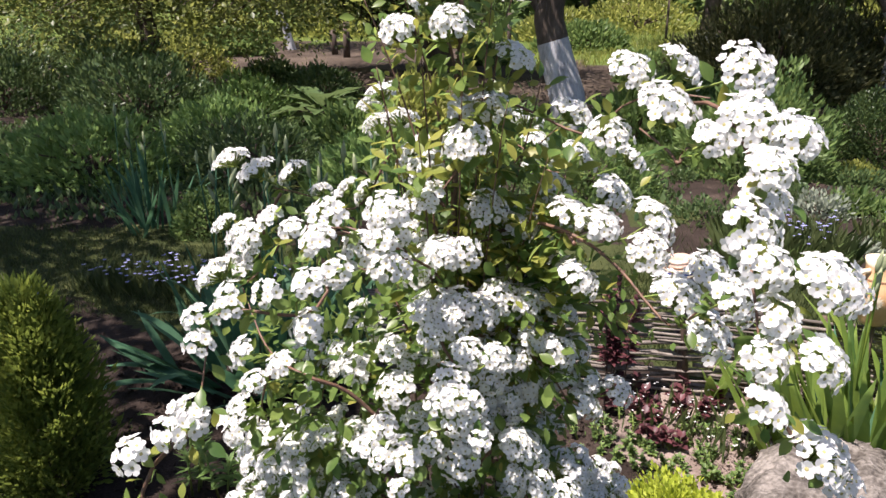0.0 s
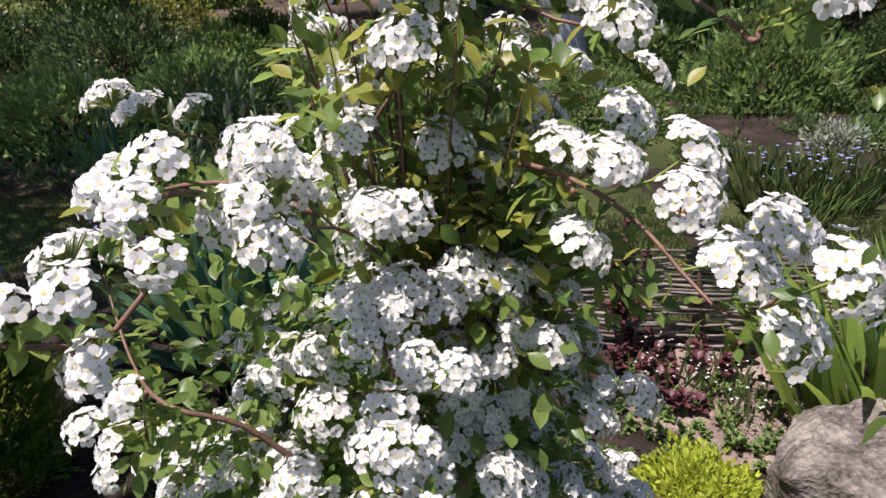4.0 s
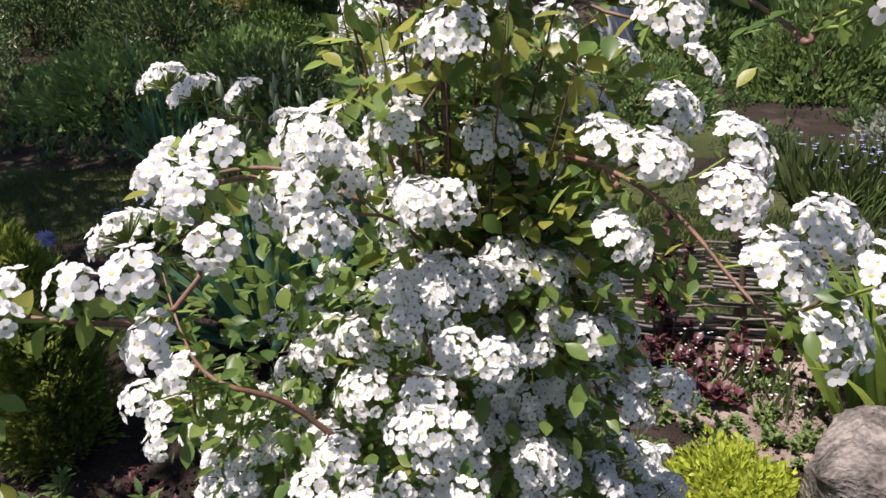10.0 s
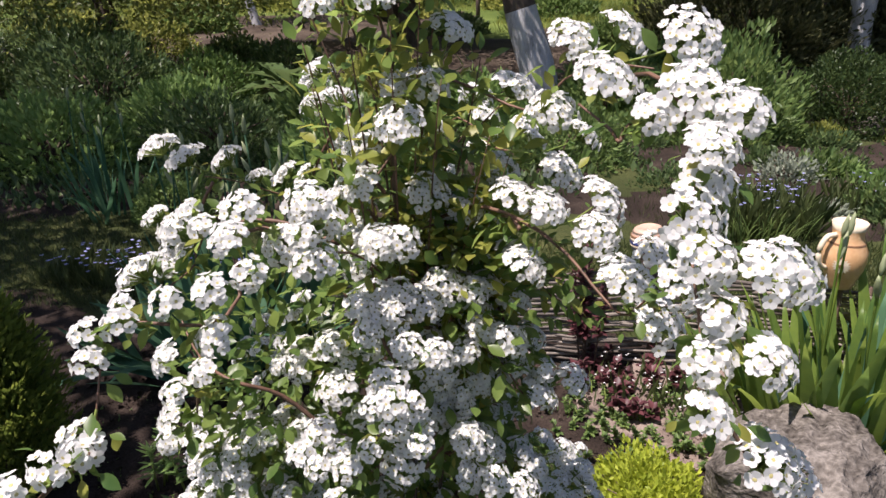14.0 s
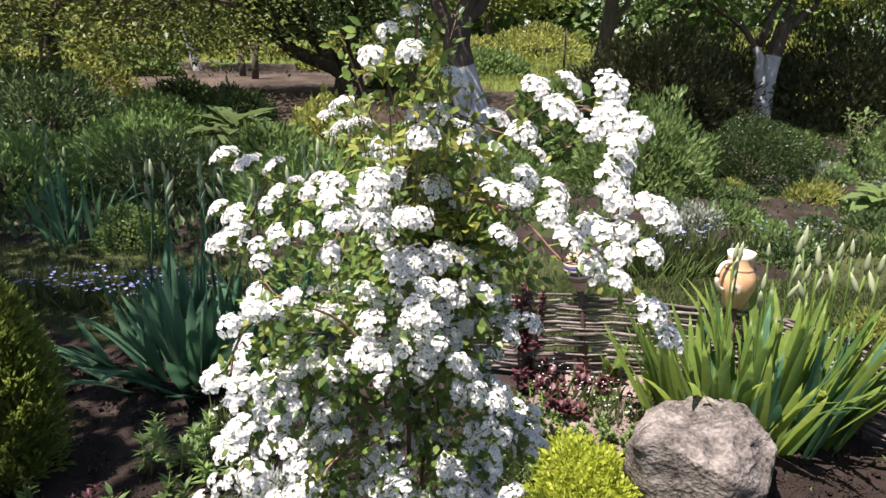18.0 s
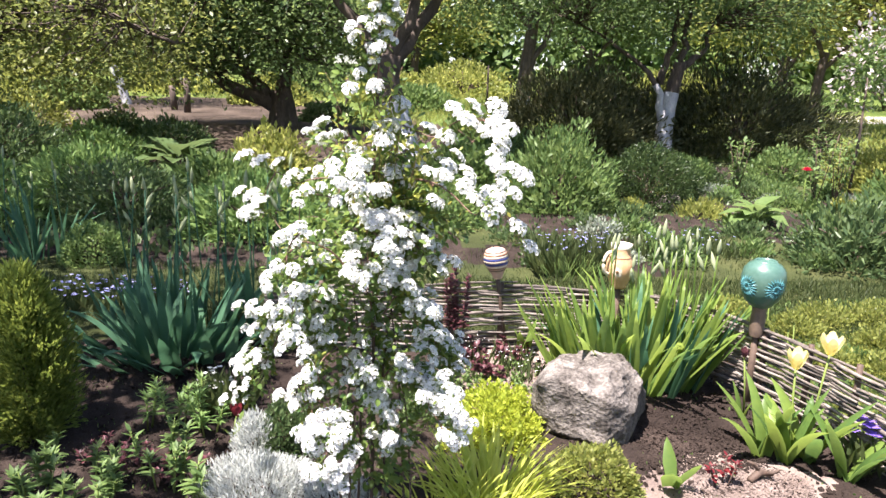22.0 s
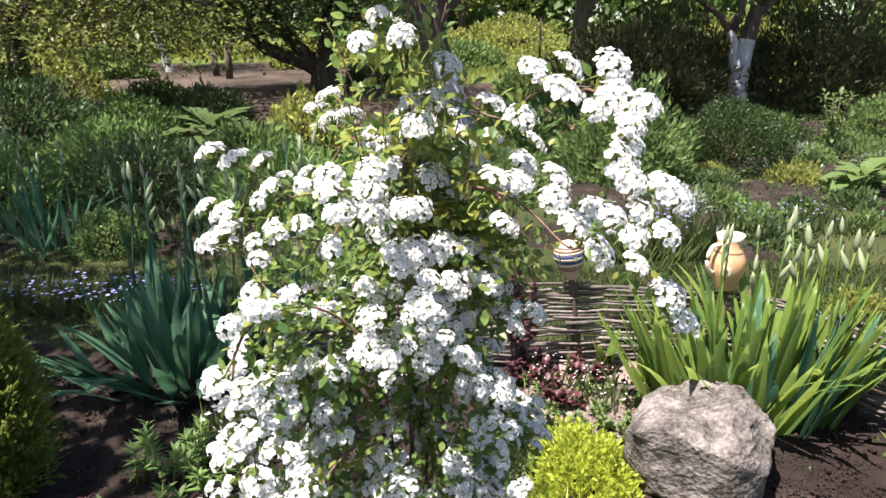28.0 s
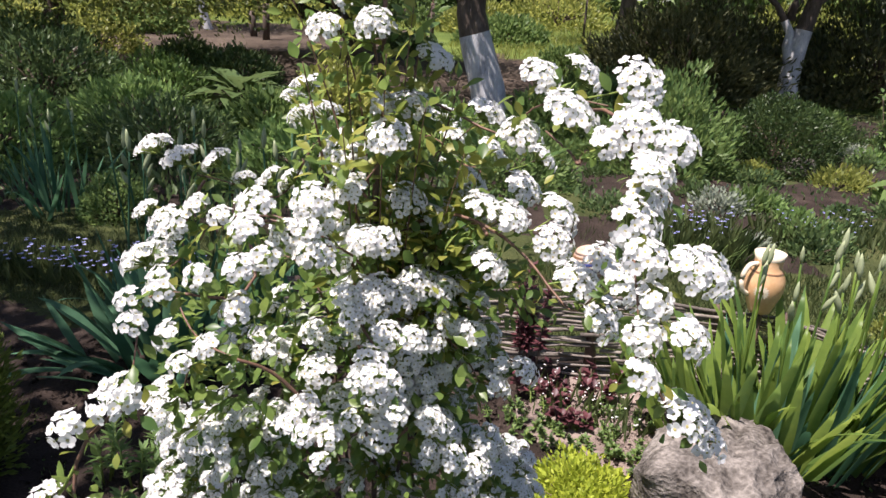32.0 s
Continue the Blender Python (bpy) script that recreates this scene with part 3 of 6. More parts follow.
def shoot(pts, heads=(), extra=0, start=0.4, leaves=40, thick=0.0028, side=0.05, size=1.0, young=0.12, leaf=0.024, twin=0.9):
    """One arching branch with its leaves, and flower heads on short twigs: some at given places, some spread along it."""
    line = curve_through(pts)
    wood = Shape().tube(line, thick * np.linspace(1, 0.35, len(line)), 6)
    br = new("branch", bpy.data.meshes.new("branch"))
    br.parent = BUSH
    tang = nrm(np.gradient(line, axis=0))
    lv, yl = [], []
    spots = []
    for h in heads:
        h = np.array(h, float)
        spots.append((h, 1.0))
        for chance in (twin, twin * 0.6, twin - 0.6):
            if rnd(0, 1) > chance:
                continue
            spots.append((h + nrm(RNG.normal(size=3) * np.array([1, 0.8, 0.6]) + np.array([h[0], h[1] - 0.1, 0]) * 2.0) * rnd(0.026, 0.040), rnd(0.78, 1.0)))
    for k in range(extra):
        i = (start + (1 - start) * (k + rnd(0.2, 0.9)) / extra) * (len(line) - 1)
        a = np.array([np.interp(i, np.arange(len(line)), line[:, c]) for c in range(3)])
        out = np.array([a[0], a[1], 0]) / max(math.hypot(a[0], a[1]), 0.05)
        d = nrm(RNG.normal(size=3) * 0.8 + np.array([0, 0, 0.7]) + out * 0.7)
        spots.append((a + d * side * rnd(0.35, 1.0), rnd(0.8, 1.05)))
    where = np.array([c for c, _ in spots]).reshape(-1, 3)
    for k, (c, scale) in enumerate(spots):
        gap = np.linalg.norm(where - c, axis=1)
        gap[k] = 0.05
        scale *= float(np.clip(gap.min() / 0.038, 0.70, 1.08))
        i = int(np.argmin(((line - c) ** 2).sum(1)))
        i = max(0, i - 1)
        a, d = line[i], tang[i]
        off = c - a
        out = np.array([c[0], c[1], 0]) / max(math.hypot(c[0], c[1]), 0.05)
        face = Vector(nrm(off) * 0.40 + np.array([0, 0, 1.0]) + out * 0.60 + np.array([0, -0.2, 0]) + RNG.normal(size=3) * 0.24).normalized()
        base_size = 0.58 if c[1] < -0.26 and c[0] < 0.1 and c[2] > 0.7 else 0.82 if c[1] < -0.14 and c[0] < 0.1 and c[2] > 0.7 else 0.92 if c[2] < 0.80 else 0.84 if c[1] < -0.26 or c[2] > 1.15 else 0.98
        radius = 0.0225 * size * scale * base_size * rnd(0.92, 1.12)
        pick = int(np.clip(np.searchsorted(HEAD_RADII, radius) + rnd(-1, 1), 0, len(CLUSTERS) - 1))
        o = part("flower_head", CLUSTERS[pick], PETAL, br)
        o.matrix_basis = Matrix.Translation(c - np.array(face) * 0.010) @ face.to_track_quat("Z", "Y").to_matrix().to_4x4() @ pose(0, 0, 0, 0, 0, rnd(0, 360)) @ Matrix.Scale(float(np.clip(radius / HEAD_RADII[pick], 0.9, 1.15)), 4)
        base = c - np.array(face) * 0.016
        wood.tube([a, a + (base - a) * 0.5 + d * 0.006, base], [0.0013, 0.0011, 0.0009], 4, 1, cap=False)
        for _ in range(5):
            f = rnd(0.1, 0.95)
            w = nrm(np.array(face) * 0.3 + RNG.normal(size=3))
            (yl if rnd(0, 1) < young else lv).append((a + (base - a) * f, w, np.array(face) + RNG.normal(size=3) * 0.4))
    for _ in range(leaves):
        i = rnd(0.12, 1.0) * (len(line) - 1)
        a = np.array([np.interp(i, np.arange(len(line)), line[:, c]) for c in range(3)])
        d = tang[min(int(i), len(line) - 1)]
        r = nrm(RNG.normal(size=3) + np.array([0, 0.25, -0.25]))
        (yl if rnd(0, 1) < young else lv).append((a + r * rnd(0.0, 0.03), nrm(d * 0.7 + r + np.array([0, 0, -0.15])), np.array([0, 0, 1.0]) + RNG.normal(size=3) * 0.5))
    br.data = wood.mesh("branch", [TWIG, STALK])
    for group, mat, nm in ((lv, BUSH_LEAF, "leaves"), (yl, YOUNG_LEAF, "young_leaves")):
        if group:
            p, d, u = (np.array([np.array(g[k]) for g in group]) for k in range(3))
            part(nm, Shape().scatter(LEAF_V, LEAF_F, p, d, u, leaf * rnd(0.5, 1.15, len(p))), mat, br)["kind"] = "stuff"
    return br


# main stems
def stem(pts, thick):
    line = curve_through(pts)
    part("stem", Shape().tube(line, thick * np.linspace(1, 0.45, len(line)), 8), DARK_STEM, BUSH)


stem([(0.0, 0.03, -0.15), (0.005, 0.02, 0.4), (0.0, 0.0, 0.8), (0.01, -0.02, 1.15)], 0.0055)
stem([(0.05, 0.03, -0.15), (0.03, 0.03, 0.4), (0.08, 0.03, 0.75)], 0.004)
stem([(-0.04, 0.02, -0.15), (-0.03, 0.02, 0.4), (-0.06, 0.0, 0.75)], 0.004)
stem([(-0.09, -0.04, -0.15), (-0.07, -0.02, 0.3), (-0.03, 0.0, 0.5)], 0.004)
stem([(-0.06, -0.08, -0.15), (-0.05, -0.05, 0.25), (-0.02, -0.01, 0.45)], 0.004)
stem([(0.10, 0.05, -0.15), (0.08, 0.05, 0.3), (0.05, 0.03, 0.6)], 0.004)
stem([(0.12, 0.0, -0.15), (0.10, 0.02, 0.25), (0.06, 0.03, 0.5)], 0.0035)
def bough(root, heads, beside=()):
    """A branch that springs from its root, runs just under a row of flower heads and carries a few more beside it."""
    h = np.array(heads, float)
    near = h[:, 1].min() < -0.28
    under = h * np.array([0.97, 0.97, 1.0]) - np.array([0, 0, 0.016]) if near else h * np.array([0.90, 0.90, 1.0]) - np.array([0, -0.006, 0.030])
    if len(h) > 2:
        under[1:-1] = under[1:-1] * 0.5 + (under[:-2] + under[2:]) * 0.25
    root = np.array(root, float)
    mid = root * 0.5 + under[0] * 0.5 + np.array([0, 0, 0.12 * np.linalg.norm(under[0] - root)])
    pts = [tuple(p) for p in (root, mid, *under)]
    reach = np.linalg.norm(np.diff(np.array(pts), axis=0), axis=1).sum()
    low = h[:, 2].mean() < 0.72
    return shoot(pts, (*heads, *beside), int(7 * reach) if low else 0, 0.45, int(12 + (170 if low else 105) * reach), 0.0020 if near else 0.0026, 0.035, 1.0, 0.16, 0.016 if h[:, 1].min() < -0.2 else 0.024,
                 twin=0.0 if near or h[:, 2].mean() > 0.93 else 1.0 if low else 0.6)


# the tall leader, flowering at the top
shoot([(0.0, 0.0, 0.95), (0.01, -0.02, 1.15), (0.015, -0.04, 1.30), (0.012, -0.05, 1.38)],
      ((0.006, -0.075, 1.263), (-0.032, -0.04, 1.382), (0.01, -0.04, 1.368), (0.056, -0.04, 1.37), (-0.027, -0.04, 1.327), (0.042, -0.04, 1.325), (-0.049, -0.04, 1.289), (0.049, -0.04, 1.285), (-0.007, -0.04, 1.267), (0, -0.04, 1.237), (-0.036, -0.04, 1.207)), 12, 0.5, 60, 0.004, 0.06, 1.0, 0.3, twin=0.3)
# leafy upright shoots round it
shoot([(0.0, 0.0, 0.85), (-0.02, 0.02, 1.05), (-0.045, 0.0, 1.16), (-0.055, -0.02, 1.20)], (), 0, 0.55, 50, 0.0018, 0.04, 0.8, 0.3)
shoot([(0.0, 0.0, 0.80), (0.03, 0.02, 1.0), (0.05, 0.02, 1.14), (0.07, 0.03, 1.22)], (), 0, 0.5, 50, 0.0018, 0.04, 0.8, 0.3)
shoot([(0.02, 0.0, 0.75), (0.06, 0.03, 0.92), (0.09, 0.03, 1.05), (0.10, 0.03, 1.10)], (), 0, 0.5, 46, 0.0018, 0.04, 0.85, 0.3)
shoot([(0.0, 0.0, 0.72), (0.03, -0.02, 0.88), (0.05, -0.02, 0.98), (0.06, -0.02, 1.04)], (), 0, 0.5, 50, 0.0018, 0.05, 0.85, 0.3)
shoot([(0.0, 0.03, 0.80), (0.06, 0.06, 0.98), (0.10, 0.07, 1.02), (0.13, 0.07, 1.05)], (), 0, 0.4, 46, 0.0018, 0.045, 0.8, 0.25)
shoot([(0.0, 0.0, 0.70), (0.02, 0.02, 0.84), (0.03, 0.02, 0.93), (0.04, 0.02, 1.0)], (), 0, 0.5, 50, 0.0018, 0.05, 0.8, 0.3)
shoot([(-0.01, 0.02, 0.80), (-0.05, 0.05, 1.0), (-0.09, 0.06, 1.12), (-0.12, 0.05, 1.20)], (), 0, 0.5, 48, 0.0018, 0.05, 0.8, 0.3)
shoot([(-0.02, 0.0, 0.78), (-0.06, 0.01, 0.95), (-0.08, 0.0, 1.06), (-0.09, -0.01, 1.12)], (), 0, 0.5, 44, 0.0020, 0.05, 0.8, 0.4)
# arching flowering branches, from the crown down to the skirt
bough((0.015, -0.036, 1.051), ((0.001, -0.04, 1.172), (0.003, -0.08, 1.179)), ((-0.057, -0.063, 1.169),))
bough((-0.003, -0.001, 0.936), ((-0.038, -0.01, 1.01), (0.015, -0.022, 1.076), (0.018, -0.042, 1.086), (0.075, 0.001, 1.139), (0.144, -0.003, 1.075), (0.179, -0.077, 1.063), (0.198, -0.072, 1.129), (0.247, -0.084, 1.133), (0.285, -0.182, 1.135)))
bough((0.233, -0.209, 1.067), ((0.248, -0.257, 1.088), (0.251, -0.233, 1.09), (0.216, -0.208, 1.11)))
bough((0.242, -0.155, 1.1), ((0.274, -0.246, 1.102), (0.288, -0.277, 1.069), (0.276, -0.309, 1.058), (0.267, -0.333, 1.084), (0.26, -0.353, 1.037), (0.258, -0.395, 1.026), (0.267, -0.402, 0.999), (0.26, -0.412, 0.976), (0.262, -0.427, 0.952)), ((0.295, -0.299, 1.099), (0.323, -0.342, 1.003), (0.292, -0.395, 1.025), (0.293, -0.419, 0.981)))
bough((-0.118, 0.155, 0.995), ((-0.152, 0.248, 1.07), (-0.155, 0.269, 1.024), (-0.188, 0.34, 1.041), (-0.204, 0.367, 1.038)))
bough((-0.032, -0.009, 0.975), ((-0.066, 0.054, 1.013), (-0.103, 0.159, 1.043), (-0.139, 0.182, 1.03), (-0.161, 0.16, 0.933), (-0.193, 0.171, 0.939), (-0.208, 0.176, 0.923), (-0.233, 0.169, 0.933), (-0.26, 0.12, 0.967), (-0.297, 0.082, 0.978)), ((-0.341, 0.103, 0.988),))
bough((0.063, 0.023, 0.823), ((0.062, 0.05, 0.903), (0.124, 0.036, 0.975), (0.168, 0.095, 1), (0.153, 0.113, 1.013), (0.11, 0.201, 0.984), (0.095, 0.229, 1.008), (0.077, 0.273, 1.028), (-0.003, 0.304, 1.035), (0.013, 0.323, 0.896)), ((0.23, 0.13, 0.998), (0.089, 0.203, 0.97)))
bough((0.006, 0.002, 0.77), ((0.074, 0.027, 0.858), (0.066, -0.047, 0.796), (0.046, -0.106, 0.865), (0.019, -0.125, 0.877), (0.004, -0.115, 0.942), (-0.033, -0.167, 0.974), (-0.024, -0.239, 0.963), (-0.029, -0.233, 1.013), (-0.081, -0.253, 1.013)))
bough((-0.069, -0.215, 0.978), ((-0.08, -0.284, 1), (-0.053, -0.306, 0.976), (-0.068, -0.354, 0.949), (-0.094, -0.361, 0.98), (-0.115, -0.383, 0.973), (-0.133, -0.359, 0.975), (-0.145, -0.382, 0.968), (-0.134, -0.397, 0.95), (-0.14, -0.418, 0.895)), ((-0.06, -0.361, 0.991),))
bough((0.053, 0.042, 0.868), ((0.041, 0.174, 0.904), (0.014, 0.191, 0.998)))
bough((0.147, -0.092, 0.94), ((0.144, -0.072, 0.976), (0.194, -0.012, 0.986)))
bough((-0.028, -0.142, 0.939), ((-0.181, -0.152, 0.979), (-0.198, -0.162, 0.958)))
bough((0.05, 0.0, 0.92), ((0.173, -0.108, 0.975), (0.224, -0.127, 0.951), (0.246, -0.174, 0.928), (0.277, -0.198, 0.895), (0.283, -0.248, 0.951)), ((0.157, -0.107, 0.912), (0.235, -0.087, 0.976), (0.285, -0.136, 0.935)))
bough((-0.004, -0.001, 0.83), ((-0.049, -0.013, 0.907), (-0.057, 0.041, 0.924), (-0.078, 0.074, 0.933), (-0.093, 0.062, 0.878)))
bough((-0.136, -0.405, 0.882), ((-0.129, -0.441, 0.907), (-0.121, -0.469, 0.92), (-0.152, -0.474, 0.904), (-0.167, -0.48, 0.845), (-0.134, -0.491, 0.839), (-0.13, -0.511, 0.808), (-0.127, -0.467, 0.799), (-0.158, -0.462, 0.762), (-0.156, -0.419, 0.687)))
bough((0.252, -0.413, 0.945), ((0.302, -0.412, 0.913), (0.34, -0.353, 0.86)))
bough((-0.04, -0.177, 0.738), ((-0.144, -0.241, 0.853), (-0.215, -0.183, 0.829), (-0.267, -0.115, 0.897)))
bough((-0.253, 0.07, 0.943), ((-0.321, 0.065, 0.889), (-0.296, 0.044, 0.867), (-0.316, -0.027, 0.864)), ((-0.337, 0.071, 0.845),))
bough((0.016, -0.107, 0.842), ((-0.004, -0.123, 0.873), (0.002, -0.177, 0.862), (0.043, -0.18, 0.849), (0.031, -0.216, 0.834), (0.038, -0.252, 0.835), (0.038, -0.249, 0.805), (-0.009, -0.255, 0.765), (-0.024, -0.228, 0.754), (-0.047, -0.209, 0.773)), ((0.048, -0.206, 0.766),))
bough((0.063, 0.023, 0.823), ((0.096, 0.029, 0.861), (0.118, 0.044, 0.844), (0.132, 0.008, 0.835), (0.167, -0.011, 0.78), (0.155, -0.036, 0.751), (0.142, -0.013, 0.739), (0.116, -0.022, 0.748)), ((0.178, -0.036, 0.728),))
bough((-0.003, -0.105, 0.838), ((-0.04, -0.117, 0.807), (-0.047, -0.146, 0.78)))
bough((-0.119, -0.075, 0.554), ((-0.171, -0.009, 0.628), (-0.142, -0.012, 0.642), (-0.131, -0.019, 0.743), (-0.13, 0.058, 0.768), (-0.131, 0.073, 0.723), (-0.185, 0.11, 0.736), (-0.225, 0.147, 0.68), (-0.243, 0.114, 0.683), (-0.246, 0.087, 0.63)), ((-0.115, -0.047, 0.754),))
bough((-0.183, -0.156, 0.794), ((-0.255, -0.13, 0.723),))
bough((-0.121, -0.01, 0.607), ((-0.102, -0.055, 0.642), (-0.11, -0.112, 0.678)))
bough((0.102, 0.041, 0.595), ((0.093, 0.066, 0.63), (0.075, 0.067, 0.668)))
bough((0.021, 0.016, 0.557), ((0.092, 0.019, 0.608), (0.12, 0.048, 0.63), (0.133, 0.071, 0.619), (0.143, 0.125, 0.588), (0.173, 0.228, 0.466), (0.215, 0.254, 0.404), (0.245, 0.259, 0.353), (0.234, 0.313, 0.372)))
bough((-0, 0.001, 0.544), ((-0.003, 0.007, 0.607), (0.024, 0.019, 0.592), (0.009, 0.042, 0.568), (-0.002, 0.028, 0.532), (0.041, 0.051, 0.502), (0.049, 0.019, 0.494), (0.106, -0.045, 0.463), (0.132, -0.034, 0.457), (0.156, -0.059, 0.46)), ((-0.02, 0.051, 0.498), (-0.045, -0.009, 0.539), (0.078, 0.034, 0.524)))
bough((-0.234, 0.098, 0.519), ((-0.317, 0.055, 0.539), (-0.326, 0.05, 0.597), (-0.298, 0.001, 0.593)))
bough((0.005, -0.004, 0.22), ((0.069, -0.048, 0.251), (0.045, -0.06, 0.303), (0.051, -0.052, 0.345), (0.031, -0.096, 0.406), (0.007, -0.068, 0.417), (-0.019, -0.082, 0.466), (-0.022, -0.096, 0.484), (-0.097, -0.115, 0.565), (-0.14, -0.088, 0.589)), ((-0.04, -0.061, 0.469),))
bough((-0.124, -0.152, 0.462), ((-0.153, -0.231, 0.575),))
bough((-0.209, 0.074, 0.595), ((-0.275, 0.115, 0.554), (-0.309, 0.134, 0.486), (-0.339, 0.097, 0.435), (-0.333, 0.047, 0.422), (-0.296, 0.063, 0.444)), ((-0.356, 0.089, 0.421),))
bough((-0.234, 0.098, 0.519), ((-0.227, 0.077, 0.549), (-0.234, 0.078, 0.52)))
bough((-0.145, -0.007, 0.593), ((-0.175, -0.004, 0.511),))
bough((-0.082, -0.098, 0.53), ((-0.146, -0.178, 0.497), (-0.189, -0.122, 0.451), (-0.144, -0.114, 0.414), (-0.141, -0.137, 0.316), (-0.127, -0.213, 0.368), (-0.087, -0.207, 0.402), (-0.06, -0.287, 0.397), (-0.129, -0.314, 0.313)))
bough((0.132, -0.05, 0.425), ((0.184, -0.135, 0.464), (0.143, -0.162, 0.439), (0.17, -0.173, 0.398), (0.224, -0.197, 0.375), (0.181, -0.228, 0.365), (0.208, -0.244, 0.343)), ((0.214, -0.131, 0.395), (0.184, -0.221, 0.44)))
bough((0.035, 0.043, 0.467), ((0.045, 0.058, 0.452), (0.028, 0.158, 0.367)))
bough((-0.123, -0.097, 0.379), ((-0.193, -0.041, 0.373), (-0.218, -0.027, 0.371)))
bough((0.209, 0.22, 0.318), ((0.258, 0.313, 0.293),))
bough((-0.164, -0.035, 0.338), ((-0.188, -0.038, 0.28),))


def strand(pts, gap=0.032, loose=0.012):
    """A drooping branch closely set with flower heads along its length."""
    line = curve_through(pts, 40)
    run = np.concatenate([[0], np.cumsum(np.linalg.norm(np.diff(line, axis=0), axis=1))])
    n = max(2, int(run[-1] / gap))
    heads = [tuple(np.array([np.interp(u * run[-1], run, line[:, c]) for c in range(3)]) + RNG.normal(size=3) * loose) for u in np.linspace(0, 1, n)]
    root = line[0] * np.array([0.4, 0.4, 1.0]) - np.array([0, 0, 0.10])
    bough(tuple(root), heads)


# drooping strands of the skirt
strand([(0.10, -0.05, 0.73), (0.14, -0.03, 0.65), (0.18, 0.0, 0.57), (0.22, 0.10, 0.47), (0.25, 0.19, 0.36)])
strand([(0.08, -0.11, 0.70), (0.12, -0.10, 0.62), (0.15, -0.08, 0.55)])
strand([(0.05, -0.09, 0.50), (0.10, -0.08, 0.455), (0.15, -0.07, 0.42), (0.18, -0.08, 0.38), (0.21, -0.10, 0.32)])
strand([(-0.05, -0.05, 0.44), (0.0, -0.07, 0.39), (0.03, -0.08, 0.33), (0.04, -0.11, 0.27)])
strand([(-0.13, -0.17, 0.40), (-0.13, -0.20, 0.34), (-0.12, -0.22, 0.28), (-0.10, -0.23, 0.22)])
strand([(-0.06, -0.18, 0.36), (-0.05, -0.20, 0.31), (-0.07, -0.22, 0.26)])
strand([(-0.13, -0.06, 0.64), (-0.15, -0.04, 0.56), (-0.16, -0.01, 0.48), (-0.16, 0.02, 0.42), (-0.14, 0.01, 0.37)])
strand([(-0.18, -0.12, 0.68), (-0.21, -0.10, 0.61), (-0.22, -0.07, 0.55)])
strand([(-0.24, 0.02, 0.60), (-0.29, 0.02, 0.52), (-0.33, 0.01, 0.43), (-0.35, 0.02, 0.36)])
strand([(0.05, -0.07, 0.80), (0.09, -0.06, 0.86), (0.13, -0.03, 0.90)])
strand([(0.10, -0.09, 0.84), (0.14, -0.07, 0.80), (0.17, -0.05, 0.75)])
strand([(0.0, -0.09, 0.93), (0.05, -0.07, 0.97), (0.10, -0.04, 0.95)], 0.04)
strand([(0.02, 0.0, 0.78), (0.08, -0.01, 0.80), (0.14, 0.02, 0.83)], 0.036)
strand([(0.0, -0.06, 0.70), (0.06, -0.07, 0.72), (0.11, -0.06, 0.69)], 0.036)
strand([(0.04, 0.04, 0.90), (0.10, 0.04, 0.93), (0.16, 0.05, 0.92)], 0.036)
strand([(-0.02, -0.08, 1.0), (0.03, -0.08, 1.06), (0.06, -0.05, 1.10)], 0.045)
# leafy side shoots above the fence
shoot([(0.062, 0.06, 0.731), (0.15, 0.05, 0.851), (0.19, 0.04, 0.831), (0.215, 0.03, 0.845)], (), 0, 0.5, 44, 0.002, 0.035, 0.85, 0.15, 0.026)
shoot([(0.050, 0.06, 0.710), (0.143, 0.05, 0.83), (0.187, 0.05, 0.802), (0.223, 0.04, 0.789)], (), 0, 0.5, 64, 0.002, 0.035, 0.85, 0.15, 0.026)
shoot([(0.032, 0.06, 0.731), (0.09, 0.06, 0.851), (0.133, 0.06, 0.832), (0.182, 0.06, 0.845)], (), 0, 0.5, 64, 0.002, 0.035, 0.85, 0.15, 0.026)
shoot([(0.023, 0.06, 0.702), (0.066, 0.06, 0.822), (0.096, 0.06, 0.791), (0.144, 0.06, 0.8)], (), 0, 0.5, 64, 0.002, 0.035, 0.85, 0.15, 0.026)
shoot([(-0.03, 0.06, 0.60), (-0.10, 0.10, 0.78), (-0.16, 0.12, 0.82), (-0.22, 0.12, 0.80)], (), 0, 0.5, 70, 0.002, 0.035, 0.85, 0.15, 0.026)
shoot([(-0.02, 0.06, 0.40), (-0.09, 0.08, 0.55), (-0.16, 0.09, 0.56), (-0.21, 0.08, 0.48)], (), 0, 0.5, 70, 0.002, 0.035, 0.85, 0.10, 0.026)
# leafy upright shoots in the heart of the crown
for x, y, z, top in ((0.03, 0.0, 0.74, 1.00), (0.07, 0.02, 0.72, 0.98), (0.05, 0.03, 0.80, 1.10), (0.10, 0.02, 0.72, 0.97)):
    shoot([(x * 0.4, y * 0.4, z - 0.12), (x * 0.8, y * 0.8, (z + top) / 2 - 0.03), (x, y, top - 0.06), (x * 1.15, y * 1.15, top)], (), 0, 0.6, 60, 0.0014, 0.035, 0.75, 0.3, 0.027)

